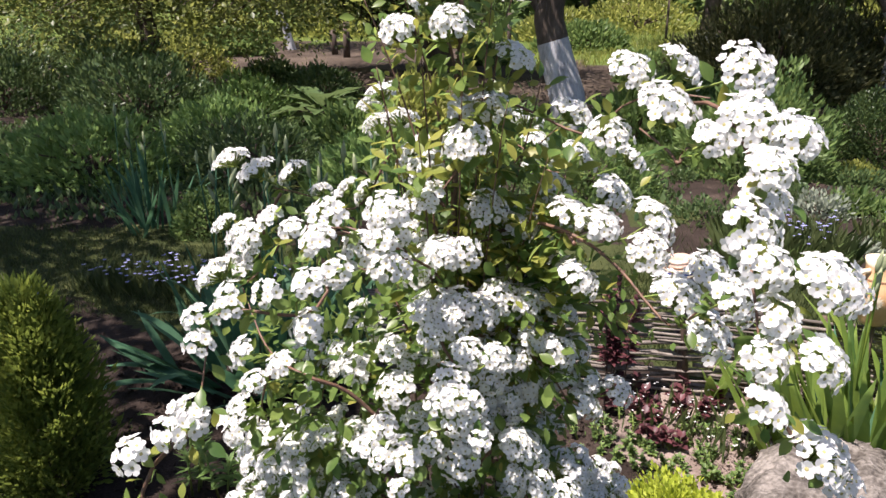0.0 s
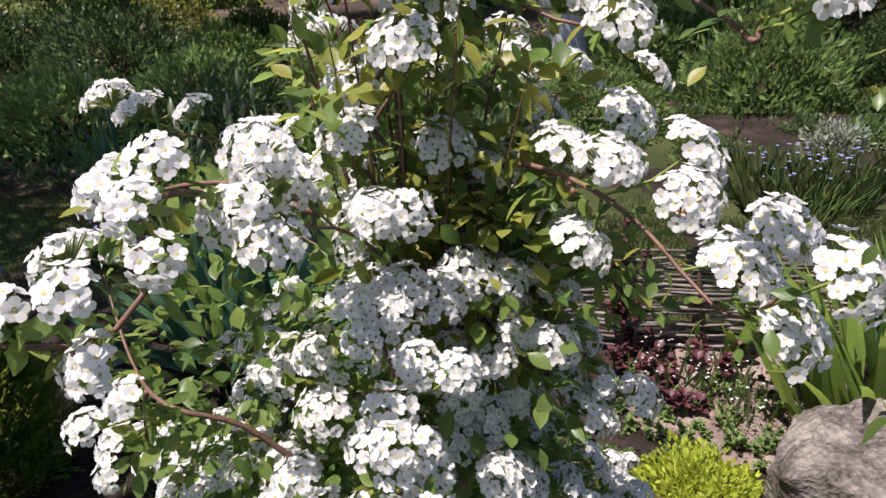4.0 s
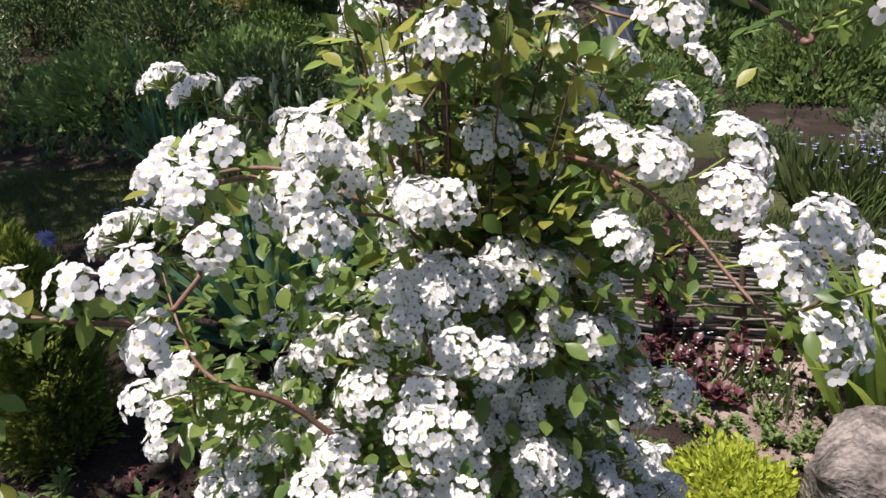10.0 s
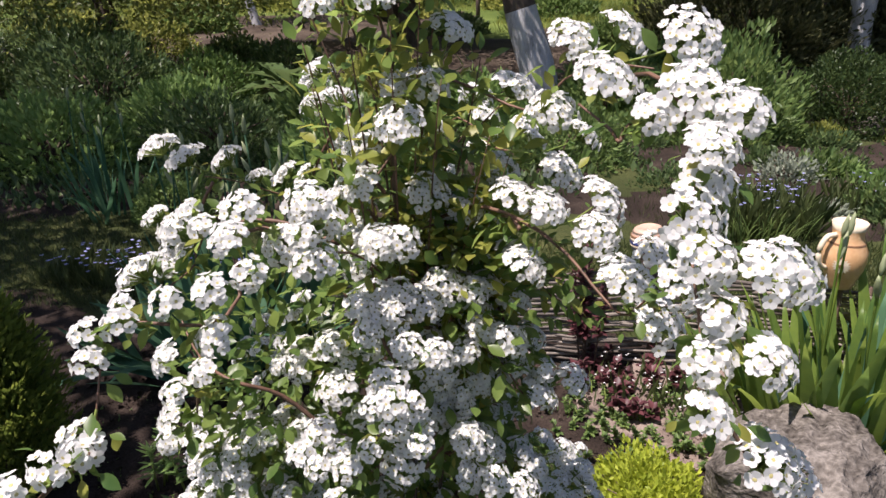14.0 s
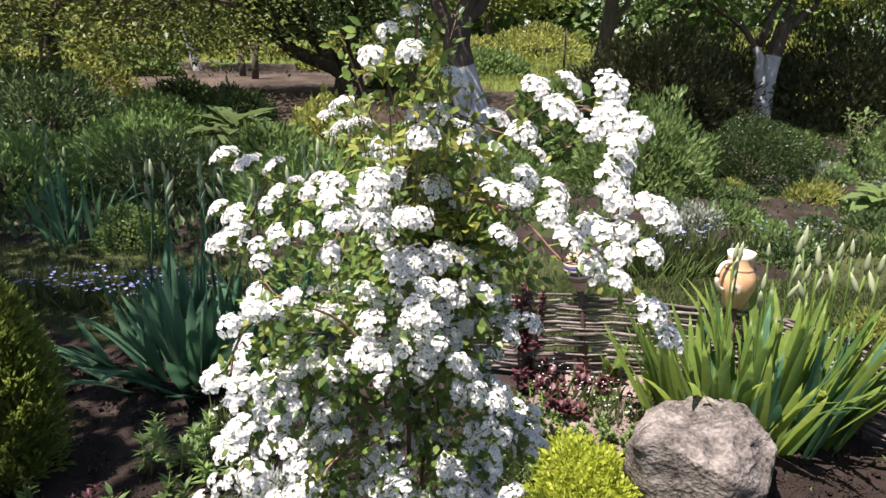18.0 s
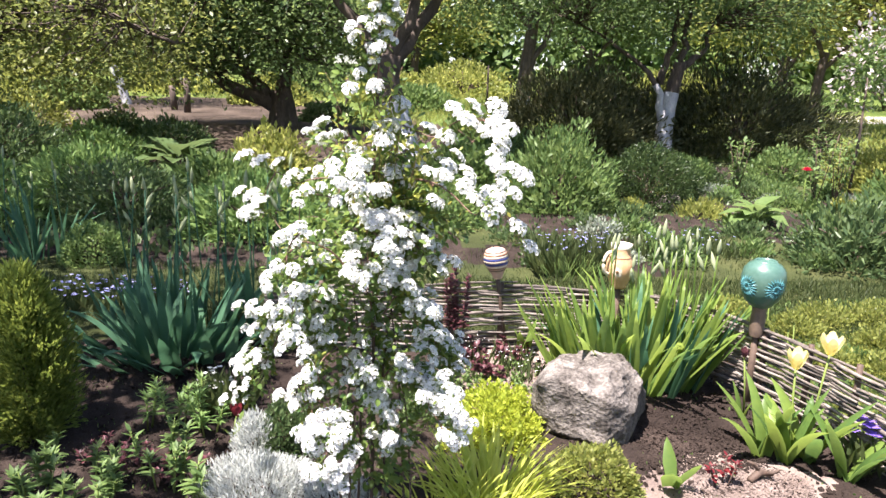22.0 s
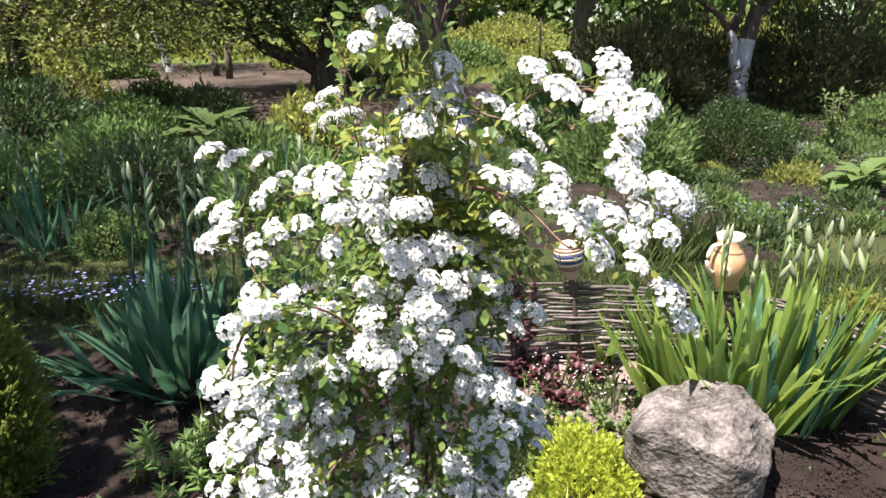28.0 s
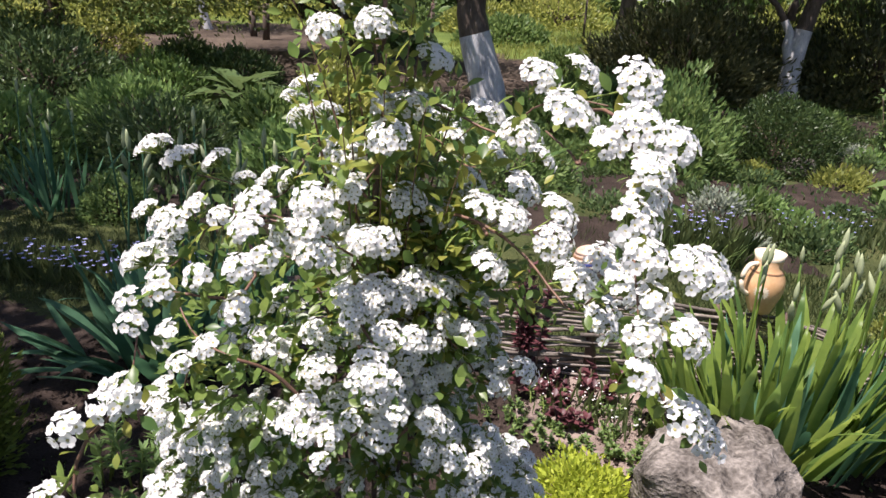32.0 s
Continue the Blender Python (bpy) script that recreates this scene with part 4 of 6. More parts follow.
# young yellow-green shoots standing before the leader
for x, y, z, top in ((-0.06, -0.05, 0.82, 1.08), (-0.02, -0.09, 0.80, 1.06), (0.02, -0.08, 0.84, 1.14), (0.06, -0.07, 0.80, 1.09), (0.10, -0.04, 0.78, 1.03), (0.04, -0.03, 0.90, 1.19), (-0.03, -0.04, 0.92, 1.18), (0.12, 0.0, 0.80, 1.01)):
    shoot([(x * 0.4, y * 0.4, z - 0.12), (x * 0.8, y * 0.8, (z + top) / 2 - 0.03), (x, y, top - 0.06), (x * 1.15, y * 1.15, top)], (), 0, 0.6, 42, 0.0013, 0.035, 0.75, 0.6, 0.028)


def inner_foliage():
    """Leaves on the short inner twigs, behind the flowering face."""
    n = 2700
    z = rnd(0.10, 0.90, n)
    r = (0.04 + 0.10 * np.sin(np.pi * np.clip(z, 0, 1)) ** 0.7 + 0.05 * np.exp(-((z - 0.40) / 0.18) ** 2)) * np.sqrt(rnd(0.05, 1, n))
    a = rnd(0, 2 * np.pi, n)
    p = np.stack([r * np.cos(a), r * np.sin(a) * 0.8 + 0.01 + 0.08 * np.clip((z - 0.45) / 0.3, 0, 1), z], -1)
    d = nrm(np.stack([np.cos(a), np.sin(a), rnd(-0.6, 0.5, n)], -1) + RNG.normal(size=(n, 3)) * 0.4)
    part("inner_leaves", Shape().scatter(LEAF_V, LEAF_F, p, d, np.array([0, 0, 1.0]) + RNG.normal(size=(n, 3)) * 0.4, 0.025 * rnd(0.6, 1.2, n)), BUSH_LEAF, BUSH)["kind"] = "stuff"
    for (cx, cy, cz), (rx, ry, rz), m, mat in (((-0.13, -0.08, 0.74), (0.13, 0.10, 0.20), 560, BUSH_LEAF), ((0.08, -0.03, 0.80), (0.10, 0.07, 0.16), 500, BUSH_LEAF), ((0.07, -0.02, 0.86), (0.09, 0.07, 0.14), 420, YOUNG_LEAF)):
        d = nrm(RNG.normal(size=(m, 3)))
        p = d * (rnd(0.1, 1, m) ** 0.5)[:, None] * np.array([rx, ry, rz]) + np.array([cx, cy, cz])
        part("inner_leaves", Shape().scatter(LEAF_V, LEAF_F, p, nrm(d + RNG.normal(size=(m, 3)) * 0.6), np.array([0, 0, 1.0]) + RNG.normal(size=(m, 3)) * 0.5, 0.024 * rnd(0.6, 1.2, m)), mat, BUSH)["kind"] = "stuff"


inner_foliage()


# ---- the bed round the bush ----
def boulder(place, size, turn, label, lift=0.02, cuts=40):
    """A broken block of stone: flat split faces, worn edges, a pitted and ridged top."""
    bm = bmesh.new()
    bmesh.ops.create_cube(bm, size=2.0)
    bmesh.ops.subdivide_edges(bm, edges=bm.edges, cuts=cuts, use_grid_fill=True)
    s = Vector(size) * 0.5
    m = max(size)
    seed = Vector((place[0] * 7, place[1] * 5, 1.0))
    planes = [(Vector(n).normalized(), d) for n, d in (((-0.75, -0.1, 0.66), 1.10), ((0.25, -0.45, 0.85), 1.16), ((0.85, -0.35, 0.45), 1.12), ((-0.55, -0.8, -0.1), 1.14), ((0.7, 0.55, 0.5), 1.05), ((-0.5, 0.6, 0.6), 1.02), ((0.75, -0.66, 0.0), 1.14), ((-0.12, 0.10, 1.0), 0.93), ((0.0, -0.8, -0.6), 1.18))]
    for v in bm.verts:
        c = v.co
        n = c / (abs(c.x) ** 14 + abs(c.y) ** 14 + abs(c.z) ** 14) ** (1 / 14)
        for w, d in planes:
            over = n.dot(w) - d
            if over > 0:
                n = n - w * over * 0.93
        q = Vector((n.x * s.x, n.y * s.y, n.z * s.z))
        k = q / m
        top = max(0.0, min(1.0, (n.z - 0.45) * 2.2))
        q += m * (Vector(noise.noise_vector(k * 2.0 + seed)) * 0.030 + Vector(noise.noise_vector(k * 6 + seed)) * (0.014 + 0.018 * top) + Vector(noise.noise_vector(k * 19)) * (0.006 + 0.009 * top) + Vector(noise.noise_vector(k * 47)) * 0.0035)
        ridge = noise.ridged_multi_fractal(Vector((k.x * 6, k.y * 3, k.z * 6)) + seed, 0.9, 2.0, 4, 1.0, 2.0)
        q += n.normalized() * m * (0.009 + 0.026 * top) * (ridge - 1.2)
        c.xyz = (q.x, q.y, q.z + s.z - lift)
    me = bpy.data.meshes.new("boulder")
    bm.to_mesh(me)
    bm.free()
    me.materials.append(STONE)
    me.polygons.foreach_set("use_smooth", np.full(len(me.polygons), True))
    ob = tagged(new("boulder", me), label, "rock")
    ob.matrix_world = pose(*place, 0, 0, turn)
    return ob


boulder(ground_at(0.85, 0.765), (0.385, 0.44, 0.27), -30, "squarish grey boulder with a pitted, weathered top")
boulder(ground_at(2.95, 5.2), (0.22, 0.2, 0.16), 20, "small pale field stone beside the box ball", 0.03, 10)

mound("golden_shrub", ground_at(0.485, 0.70), (0.150, 0.22, 0.145), 7000, 0.0205, LIME_LEAF, "low rounded golden-leaved shrub beside the boulder", "shrub", low=-0.05, thick=0.5, rough=0.45)
mound("golden_shrub", ground_at(0.326, 0.504), (0.10, 0.09, 0.11), 1800, 0.0125, LIME_LEAF, "small golden-leaved shrub under the spirea", "shrub", low=-0.05)
mound("golden_shrub", ground_at(0.735, 0.30), (0.15, 0.12, 0.135), 2600, 0.022, GOLD_LEAF, "small green-gold leaved shrub in front of the boulder", "shrub", low=-0.05)
mound("box_bush", ground_at(-0.301, 0.57), (0.11, 0.11, 0.20), 2600, 0.014, BOX_LEAF, "small dark clipped box bush under the spirea", "shrub", low=-0.1)
mound("box_bush", ground_at(0.216, 0.779), (0.12, 0.11, 0.17), 2200, 0.014, MID_LEAF, "small leafy green bush behind the spirea", "shrub", low=-0.1)


def conifer(name, place, radius, height, fans, size, mat, label):
    """An upright conifer: a stem and many flat upright fans of scaly sprays with a ragged outline."""
    ob = thing(name, place, label, "conifer")
    part("trunk", Shape().tube([(0, 0, -0.02), (0, 0, height * 0.5), (0, 0, height * 0.9)], [0.010, 0.007, 0.003], 7), BARK, ob)
    s = Shape()
    tv, tf = small_leaf(0.30, 0.1)
    for k in range(fans):
        h = rnd(0, 1) ** 0.9
        a = rnd(0, 2 * math.pi)
        out = np.array([math.cos(a), math.sin(a), 0.0])
        r = radius * math.sqrt(max(0.02, 1.0 - h ** 1.35)) * (0.62 + 0.38 * min(1, h * 5)) * rnd(0.72, 1.12)
        tip = out * r + np.array([0, 0, h * height * 0.92 + 0.06])
        root = out * r * 0.35 + np.array([0, 0, max(0.0, h * height * 0.92 - 0.10)])
        axis_ = nrm(tip - root)
        flat = nrm(np.cross(axis_, out + RNG.normal(size=3) * 0.7))
        n = 46
        f = rnd(0.1, 1.05, n)
        w = rnd(-1, 1, n) * (0.10 + 0.9 * np.sin(np.pi * np.clip(f * 0.85, 0, 1))) * 0.055
        p = root + (tip - root) * f[:, None] + flat * w[:, None]
        d = nrm(axis_ + flat * (w[:, None] / 0.05) * 0.9 + RNG.normal(size=(n, 3)) * 0.22)
        s.scatter(tv, tf, p, d, np.cross(axis_, flat) + RNG.normal(size=(n, 3)) * 0.25, size * rnd(0.5, 1.25, n))
    part("sprays", s, mat, ob)["kind"] = "stuff"
    return ob


conifer("thuja", ground_at(-1.245, 0.66), 0.20, 0.64, 560, 0.027, THUJA, "upright golden-green thuja with feathery sprays")


def iris_clump(place, label, n, length, width, mat, reach, spread, fan, buds, height, turn=0.0, side=(-0.9, 0.9)):
    ob = thing("iris_clump", place, label, "iris", "iris clumps", turn)
    sword_leaves(ob, n, length, width, mat, reach, spread, fan=fan)
    spots = [(rnd(*side) * reach * fan[0], rnd(-0.6, 1.1) * reach * fan[1], rnd(0.78, 1.05)) for _ in range(buds)]
    bud_stalks(ob, spots, height, mat)
    return ob


iris_clump(ground_at(-0.96, 1.42), "blue-green bearded iris clump with broad leaves", 100, 0.44, 0.052, IRIS_BLUE, 0.27, 1.2, (1.3, 0.8), 0, 0.7)
iris_clump(ground_at(-1.06, 1.74), "iris clump with tall stalks of closed grey-green buds", 30, 0.50, 0.036, IRIS_BLUE, 0.24, 0.5, (1.4, 0.6), 13, 0.80)
iris_clump(ground_at(-0.58, 1.70), "iris clump with tall stalks of closed grey-green buds", 20, 0.50, 0.036, IRIS_BLUE, 0.14, 0.5, (1.3, 0.7), 6, 0.86)
iris_clump(ground_at(1.13, 1.10), "fresh green bearded iris clump with pale closed buds", 160, 0.52, 0.043, IRIS_GREEN, 0.22, 0.62, (1.5, 0.75), 10, 0.68, 0.0, (-0.4, 1.0))
iris_clump(ground_at(1.12, 1.06), "blue-green inner leaves of the iris bed", 50, 0.44, 0.036, IRIS_BLUE, 0.20, 0.4, (1.5, 0.75), 0, 0.7)
iris_clump(ground_at(1.40, 1.10), "fresh green bearded iris clump with pale closed buds", 14, 0.40, 0.036, IRIS_GREEN, 0.08, 0.5, (1.1, 0.8), 4, 0.68)
iris_clump(ground_at(-2.3, 2.95), "blue-green iris clump at the lawn's edge", 34, 0.55, 0.032, IRIS_BLUE, 0.20, 0.7, (1.3, 0.8), 4, 0.66)


# ---- the wattle fence ----
def fence():
    ob = thing("wattle_fence", (0, 0, 0), "low curved wattle fence of weathered grey willow rods", "fence")
    run = curve_through([(-0.55, 1.50, 0), (0.26, 1.50, 0), (0.90, 1.50, 0), (1.28, 1.40, 0), (1.52, 1.12, 0), (1.66, 0.78, 0), (1.75, 0.42, 0), (1.80, 0.0, 0), (1.80, -0.5, 0)], 160)
    step = np.linalg.norm(np.diff(run, axis=0), axis=1)
    along = np.concatenate([[0], np.cumsum(step)])
    side = nrm(np.stack([-np.gradient(run[:, 1]), np.gradient(run[:, 0]), np.zeros(len(run))], -1))

    def spot(s):
        return np.array([np.interp(s, along, run[:, k]) for k in range(3)]), np.array([np.interp(s, along, side[:, k]) for k in range(3)])

    pitch, total = 0.22, along[-1]
    posts = np.arange(0.05, total, pitch)
    for s in posts:
        p, w = spot(s)
        part("post", Shape().tube([p + (0, 0, -0.22), p + w * 0.004 + (0, 0, 0.12), p + (0, 0, rnd(0.215, 0.245))], [0.013, 0.012, 0.011], 7), DARK_STEM, ob)
    for row in range(30):
        z = -0.085 + row * 0.0106
        s = rnd(-0.5, 0)
        while s < total - 0.1:
            ln = rnd(0.6, 1.15)
            ss = np.linspace(max(0, s), min(total, s + ln), 14)
            sign = 1 if row % 2 else -1
            pts = []
            drift, wander = rnd(-0.026, 0.026), rnd(-0.004, 0.004)
            for q in ss:
                p, w = spot(q)
                pts.append(p + w * (sign * 0.013 + wander) * math.cos(math.pi * (q - posts[0]) / pitch) + np.array([0, 0, z + 0.004 * math.sin(9 * q + row) + drift * (q - s) / ln]))
            if ss[-1] - ss[0] > 0.15:
                part("rod", Shape().tube(pts, rnd(0.0050, 0.0098) * np.linspace(1.0, 0.6, 14), 5), WITHE, ob)
            s += ln * rnd(0.8, 0.95)


fence()


# ---- pottery on the fence posts ----
def glaze(name, stops, rough=0.22, scale=8, fine=60):
    m = surface(name, stops, rough, scale, fine, 0.15, 0.002, spec=0.5)
    return m


TEAL = glaze("teal_glaze", [(0.35, (0.036, 0.088, 0.066)), (0.6, (0.062, 0.122, 0.094)), (0.75, (0.09, 0.15, 0.12))], 0.3)
TEAL_LIGHT = glaze("teal_relief", [(0.4, (0.03, 0.12, 0.13)), (0.7, (0.06, 0.20, 0.21))], 0.3)
CLAY = glaze("honey_clay", [(0.35, (0.42, 0.23, 0.10)), (0.6, (0.52, 0.32, 0.17)), (0.75, (0.60, 0.42, 0.26))], 0.3)
CREAM = glaze("cream_glaze", [(0.35, (0.50, 0.42, 0.30)), (0.7, (0.66, 0.58, 0.45))], 0.25)
ROSY_CLAY = glaze("rosy_clay", [(0.35, (0.33, 0.20, 0.145)), (0.7, (0.46, 0.32, 0.25))], 0.4)
BROWN = glaze("brown_slip", [(0.35, (0.12, 0.06, 0.03)), (0.7, (0.22, 0.12, 0.06))], 0.35)
BLUE_BAND = glaze("blue_slip", [(0.35, (0.02, 0.03, 0.12)), (0.7, (0.05, 0.07, 0.22))], 0.3)
GREY_CLAY = glaze("grey_clay", [(0.35, (0.075, 0.05, 0.035)), (0.7, (0.15, 0.105, 0.075))], 0.6)


def disc_on(ob, radius_at, ang, z, r, mat, name, lobes=0, parent=None):
    """A raised painted motif laid on the wall of a pot."""
    s = Shape()
    k = 32 if lobes else 12
    pts = [(0, 0)] + [(r * (1 if not lobes or i % 2 else 0.68) * math.cos(2 * math.pi * i / k), r * (1 if not lobes or i % 2 else 0.68) * math.sin(2 * math.pi * i / k)) for i in range(k)]
    v = []
    for i, (u, w) in enumerate(pts):
        zz = z + w
        rr = radius_at(zz) + (0.004 if i == 0 else 0.0025)
        a = ang + u / max(rr, 0.01)
        v.append((rr * math.cos(a), rr * math.sin(a), zz))
    s.add(v, [(0, i, i % k + 1) for i in range(1, k + 1)])
    return part(name, s, mat, ob)


def upside_jar():
    """A round teal jar turned over on a post."""
    ob = thing("teal_jar", (1.592, 0.915, -0.005), "round teal-glazed clay jar upside down on a post", "jar")
    part("neck", Shape().lathe([(0.026, 0.19), (0.030, 0.21), (0.030, 0.27), (0.028, 0.30), (0.034, 0.33)], 20), GREY_CLAY, ob, "bare brown clay neck")
    prof = np.array([(0.028, 0.318), (0.044, 0.326), (0.066, 0.350), (0.081, 0.385), (0.087, 0.42), (0.087, 0.452), (0.080, 0.482), (0.064, 0.503), (0.048, 0.511), (0.045, 0.515), (0.041, 0.512), (0.0, 0.511)])
    part("belly", Shape().lathe(prof, 36), TEAL, ob)

    def rad(z):
        return float(np.interp(z, prof[:9, 1], prof[:9, 0]))

    part("foot_ring", Shape().lathe([(0.036, 0.509), (0.038, 0.519), (0.043, 0.520), (0.047, 0.510)], 30), TEAL, ob)
    for ang in (-2.86, -1.44, 0.0, 1.6):
        ro = part("rosette", Shape().lathe([(0.0, 0), (0.001, 0.001)], 6), TEAL_LIGHT, ob)
        s = Shape()
        for ring, (k, r0, r1) in enumerate(((20, 0.018, 0.050), (13, 0.004, 0.024))):
            for i in range(k):
                th = 2 * math.pi * (i + 0.5 * ring) / k
                v = []
                for r, off, up in ((r0, 0.0, 0.001), ((r0 + r1) / 2, -0.0042, 0.0015), ((r0 + r1) / 2, 0.0042, 0.0015), (r1, 0.0, 0.0005), ((r0 + r1) / 2, 0.0, 0.005)):
                    u, w = r * math.cos(th) - off * math.sin(th), r * math.sin(th) + off * math.cos(th)
                    rr = rad(0.415 + w) + up
                    v.append((rr * math.cos(ang + u / rr), rr * math.sin(ang + u / rr), 0.415 + w))
                s.add(v, [(0, 4, 1), (1, 4, 3), (3, 4, 2), (2, 4, 0)])
        ro.data = s.mesh("rosette", [TEAL_LIGHT], False)
    part("stake", Shape().tube([(0, 0, -0.2), (0, 0, 0.21)], [0.016, 0.015], 8), DARK_STEM, ob)


def handled_jug():
    ob = thing("clay_jug", (1.155, 1.42, 0.0), "honey-coloured clay jug with cream mouth on a fence post", "jug", turn=200)
    prof = np.array([(0.0, 0.245), (0.036, 0.245), (0.040, 0.255), (0.046, 0.275), (0.060, 0.310), (0.066, 0.340), (0.064, 0.370), (0.052, 0.400), (0.045, 0.418), (0.047, 0.440), (0.052, 0.462), (0.048, 0.462), (0.041, 0.43), (0.035, 0.40), (0.0, 0.39)])
    part("body", Shape().lathe(prof[:10], 32), CLAY, ob)
    part("mouth", Shape().lathe(prof[9:], 32), CREAM, ob, "cream-glazed flared mouth")

    def rad(z):
        return float(np.interp(z, prof[1:11, 1], prof[1:11, 0]))

    for a in (0.75,):
        disc_on(ob, rad, a, 0.335, 0.028, CREAM, "motif", 1)
        disc_on(ob, lambda z: rad(z) + 0.002, a, 0.335, 0.008, BROWN, "motif_centre")
    for z in (0.398,):
        part("band", Shape().lathe([(rad(z - 0.003) + 0.001, z - 0.003), (rad(z) + 0.002, z), (rad(z + 0.003) + 0.001, z + 0.003)], 32), BROWN, ob)
    h = curve_through([(0.045, 0, 0.425), (0.078, 0, 0.420), (0.098, 0, 0.38), (0.090, 0, 0.335), (0.064, 0, 0.315)], 14)
    part("handle", Shape().tube(h, 0.0085, 8), CREAM, ob, "cream loop handle")
    part("stake", Shape().tube([(0, 0, -0.2), (0, 0, 0.246)], [0.016, 0.015], 8), DARK_STEM, ob)


def striped_pot():
    ob = thing("striped_pot", (0.568, 1.50, 0.0), "small clay pot with blue stripes upside down on a stake", "pot")
    prof = [(0.022, 0.27), (0.026, 0.285), (0.036, 0.305), (0.052, 0.335), (0.060, 0.365), (0.057, 0.395), (0.045, 0.415), (0.034, 0.420), (0.030, 0.416), (0.0, 0.415)]
    part("body", Shape().lathe(prof, 30), ROSY_CLAY, ob)
    pr = np.array(prof[:8])
    for z, m, w in ((0.316, GREY_CLAY, 0.004), (0.327, BROWN, 0.003), (0.337, CREAM, 0.003), (0.350, BLUE_BAND, 0.006), (0.364, CREAM, 0.002), (0.374, BLUE_BAND, 0.005), (0.386, CREAM, 0.003), (0.396, BROWN, 0.003), (0.408, GREY_CLAY, 0.003)):
        r = [float(np.interp(z + k * w, pr[:, 1], pr[:, 0])) for k in (-1, 0, 1)]
        part("stripe", Shape().lathe([(r[0] + 0.0005, z - w), (r[1] + 0.0022, z), (r[2] + 0.0005, z + w)], 30), m, ob)
    part("stake", Shape().tube([(0.004, 0, -0.2), (0.0, 0, 0.15), (0, 0, 0.30)], [0.013, 0.012, 0.012], 8), DARK_STEM, ob)
    ob.matrix_world = pose(0.615, 1.50, -0.005, 0, -8, 0)


upside_jar()
handled_jug()
striped_pot()


# ---- tulips and leafy plants ----
def tulip(place, height, petal, label, open_=0.35, leaves=4, flower=True, group="", leaf_mat=IRIS_GREEN, width=0.05, leaf_len=0.22, bloom=1.0):
    ob = thing("tulip", place, label, "tulip", group)
    for k in range(leaves):
        o = part("leaf", blade(leaf_len * rnd(0.8, 1.15), width * rnd(0.8, 1.2), rnd(0.3, 0.9), 7, 0.35, rnd(-0.4, 0.4), 0.45), leaf_mat, ob)
        o.matrix_basis = pose(rnd(-0.015, 0.015), rnd(-0.015, 0.015), -0.005, 0, 0, k * 360 / leaves + rnd(-40, 40)) @ pose(0, 0, 0, -rnd(8, 30))
    if flower:
        sx, sy = rnd(-0.03, 0.03), rnd(-0.02, 0.02)
        part("stalk", Shape().tube([(0, 0, 0), (sx * 0.4, sy * 0.4, height * 0.5), (sx, sy, height)], [0.004, 0.0035, 0.0035], 6), STALK, ob)
        for k in range(6):
            s = np.linspace(0, 1, 6)
            w = 0.024 * np.sin(np.pi * (0.12 + 0.80 * s)) ** 0.7
            r = 0.006 + 0.024 * np.sin(np.pi * (0.05 + 0.55 * s)) + open_ * 0.012 * s ** 2
            v = []
            for i in range(6):
                for u in (-1, 0, 1):
                    a = u * w[i] / max(r[i], 0.01) * 0.8
                    v.append((r[i] * math.cos(a), r[i] * math.sin(a), 0.062 * s[i] + (0.004 if u == 0 and i == 5 else 0)))
            f = []
            for i in range(5):
                for j in (0, 1):
                    q = i * 3 + j
                    f += [(q, q + 1, q + 4), (q, q + 4, q + 3)]
            o = part("petal", Shape().add(v, f), petal, ob)
            o.matrix_basis = pose(sx, sy, height - 0.004, 0, 0, k * 60 + rnd(-8, 8)) @ Matrix.Scale((1.0 if k % 2 else 0.93) * bloom, 4)
    return ob


tulip(ground_at(1.569, 0.449), 0.42, YELLOW, "yellow tulip with backlit petals", 0.5, 8, bloom=1.15, width=0.055, leaf_len=0.30, group="yellow tulips")
tulip(ground_at(1.492, 0.427), 0.37, YELLOW, "yellow tulip with backlit petals", 0.2, 8, bloom=1.1, width=0.055, leaf_len=0.30, group="yellow tulips")
tulip(ground_at(1.426, 0.482), 0.3, YELLOW, "broad tulip leaves without a flower", 0.4, 8, False, width=0.055, leaf_len=0.29, group="tulip leaves")
tulip(ground_at(1.646, 0.306), 0.3, YELLOW, "broad tulip leaves without a flower", 0.4, 7, False, width=0.06, leaf_len=0.27, group="tulip leaves")
tulip(ground_at(1.019, 0.317), 0.2, YELLOW, "two upright tulip leaves", 0.4, 3, False, width=0.065, leaf_len=0.165, group="tulip leaves")
tulip(ground_at(0.722, 1.439), 0.2, YELLOW, "broad tulip leaves beside the fence", 0.4, 5, False, width=0.055, leaf_len=0.18, group="tulip leaves")
tulip(ground_at(0.854, 1.339), 0.2, YELLOW, "broad tulip leaves beside the fence", 0.4, 4, False, width=0.06, leaf_len=0.17, group="tulip leaves")
tulip(ground_at(-0.52, 0.62), 0.10, DARK_RED, "small dark red tulip", 0.1, 3, True, width=0.03, leaf_len=0.10, bloom=0.7)
tulip(ground_at(1.50, 0.76), 0.27, PURPLE_LEAF, "single wine-red tulip bud by the fence", 0.0, 3, True, width=0.03, leaf_len=0.15, bloom=0.6)


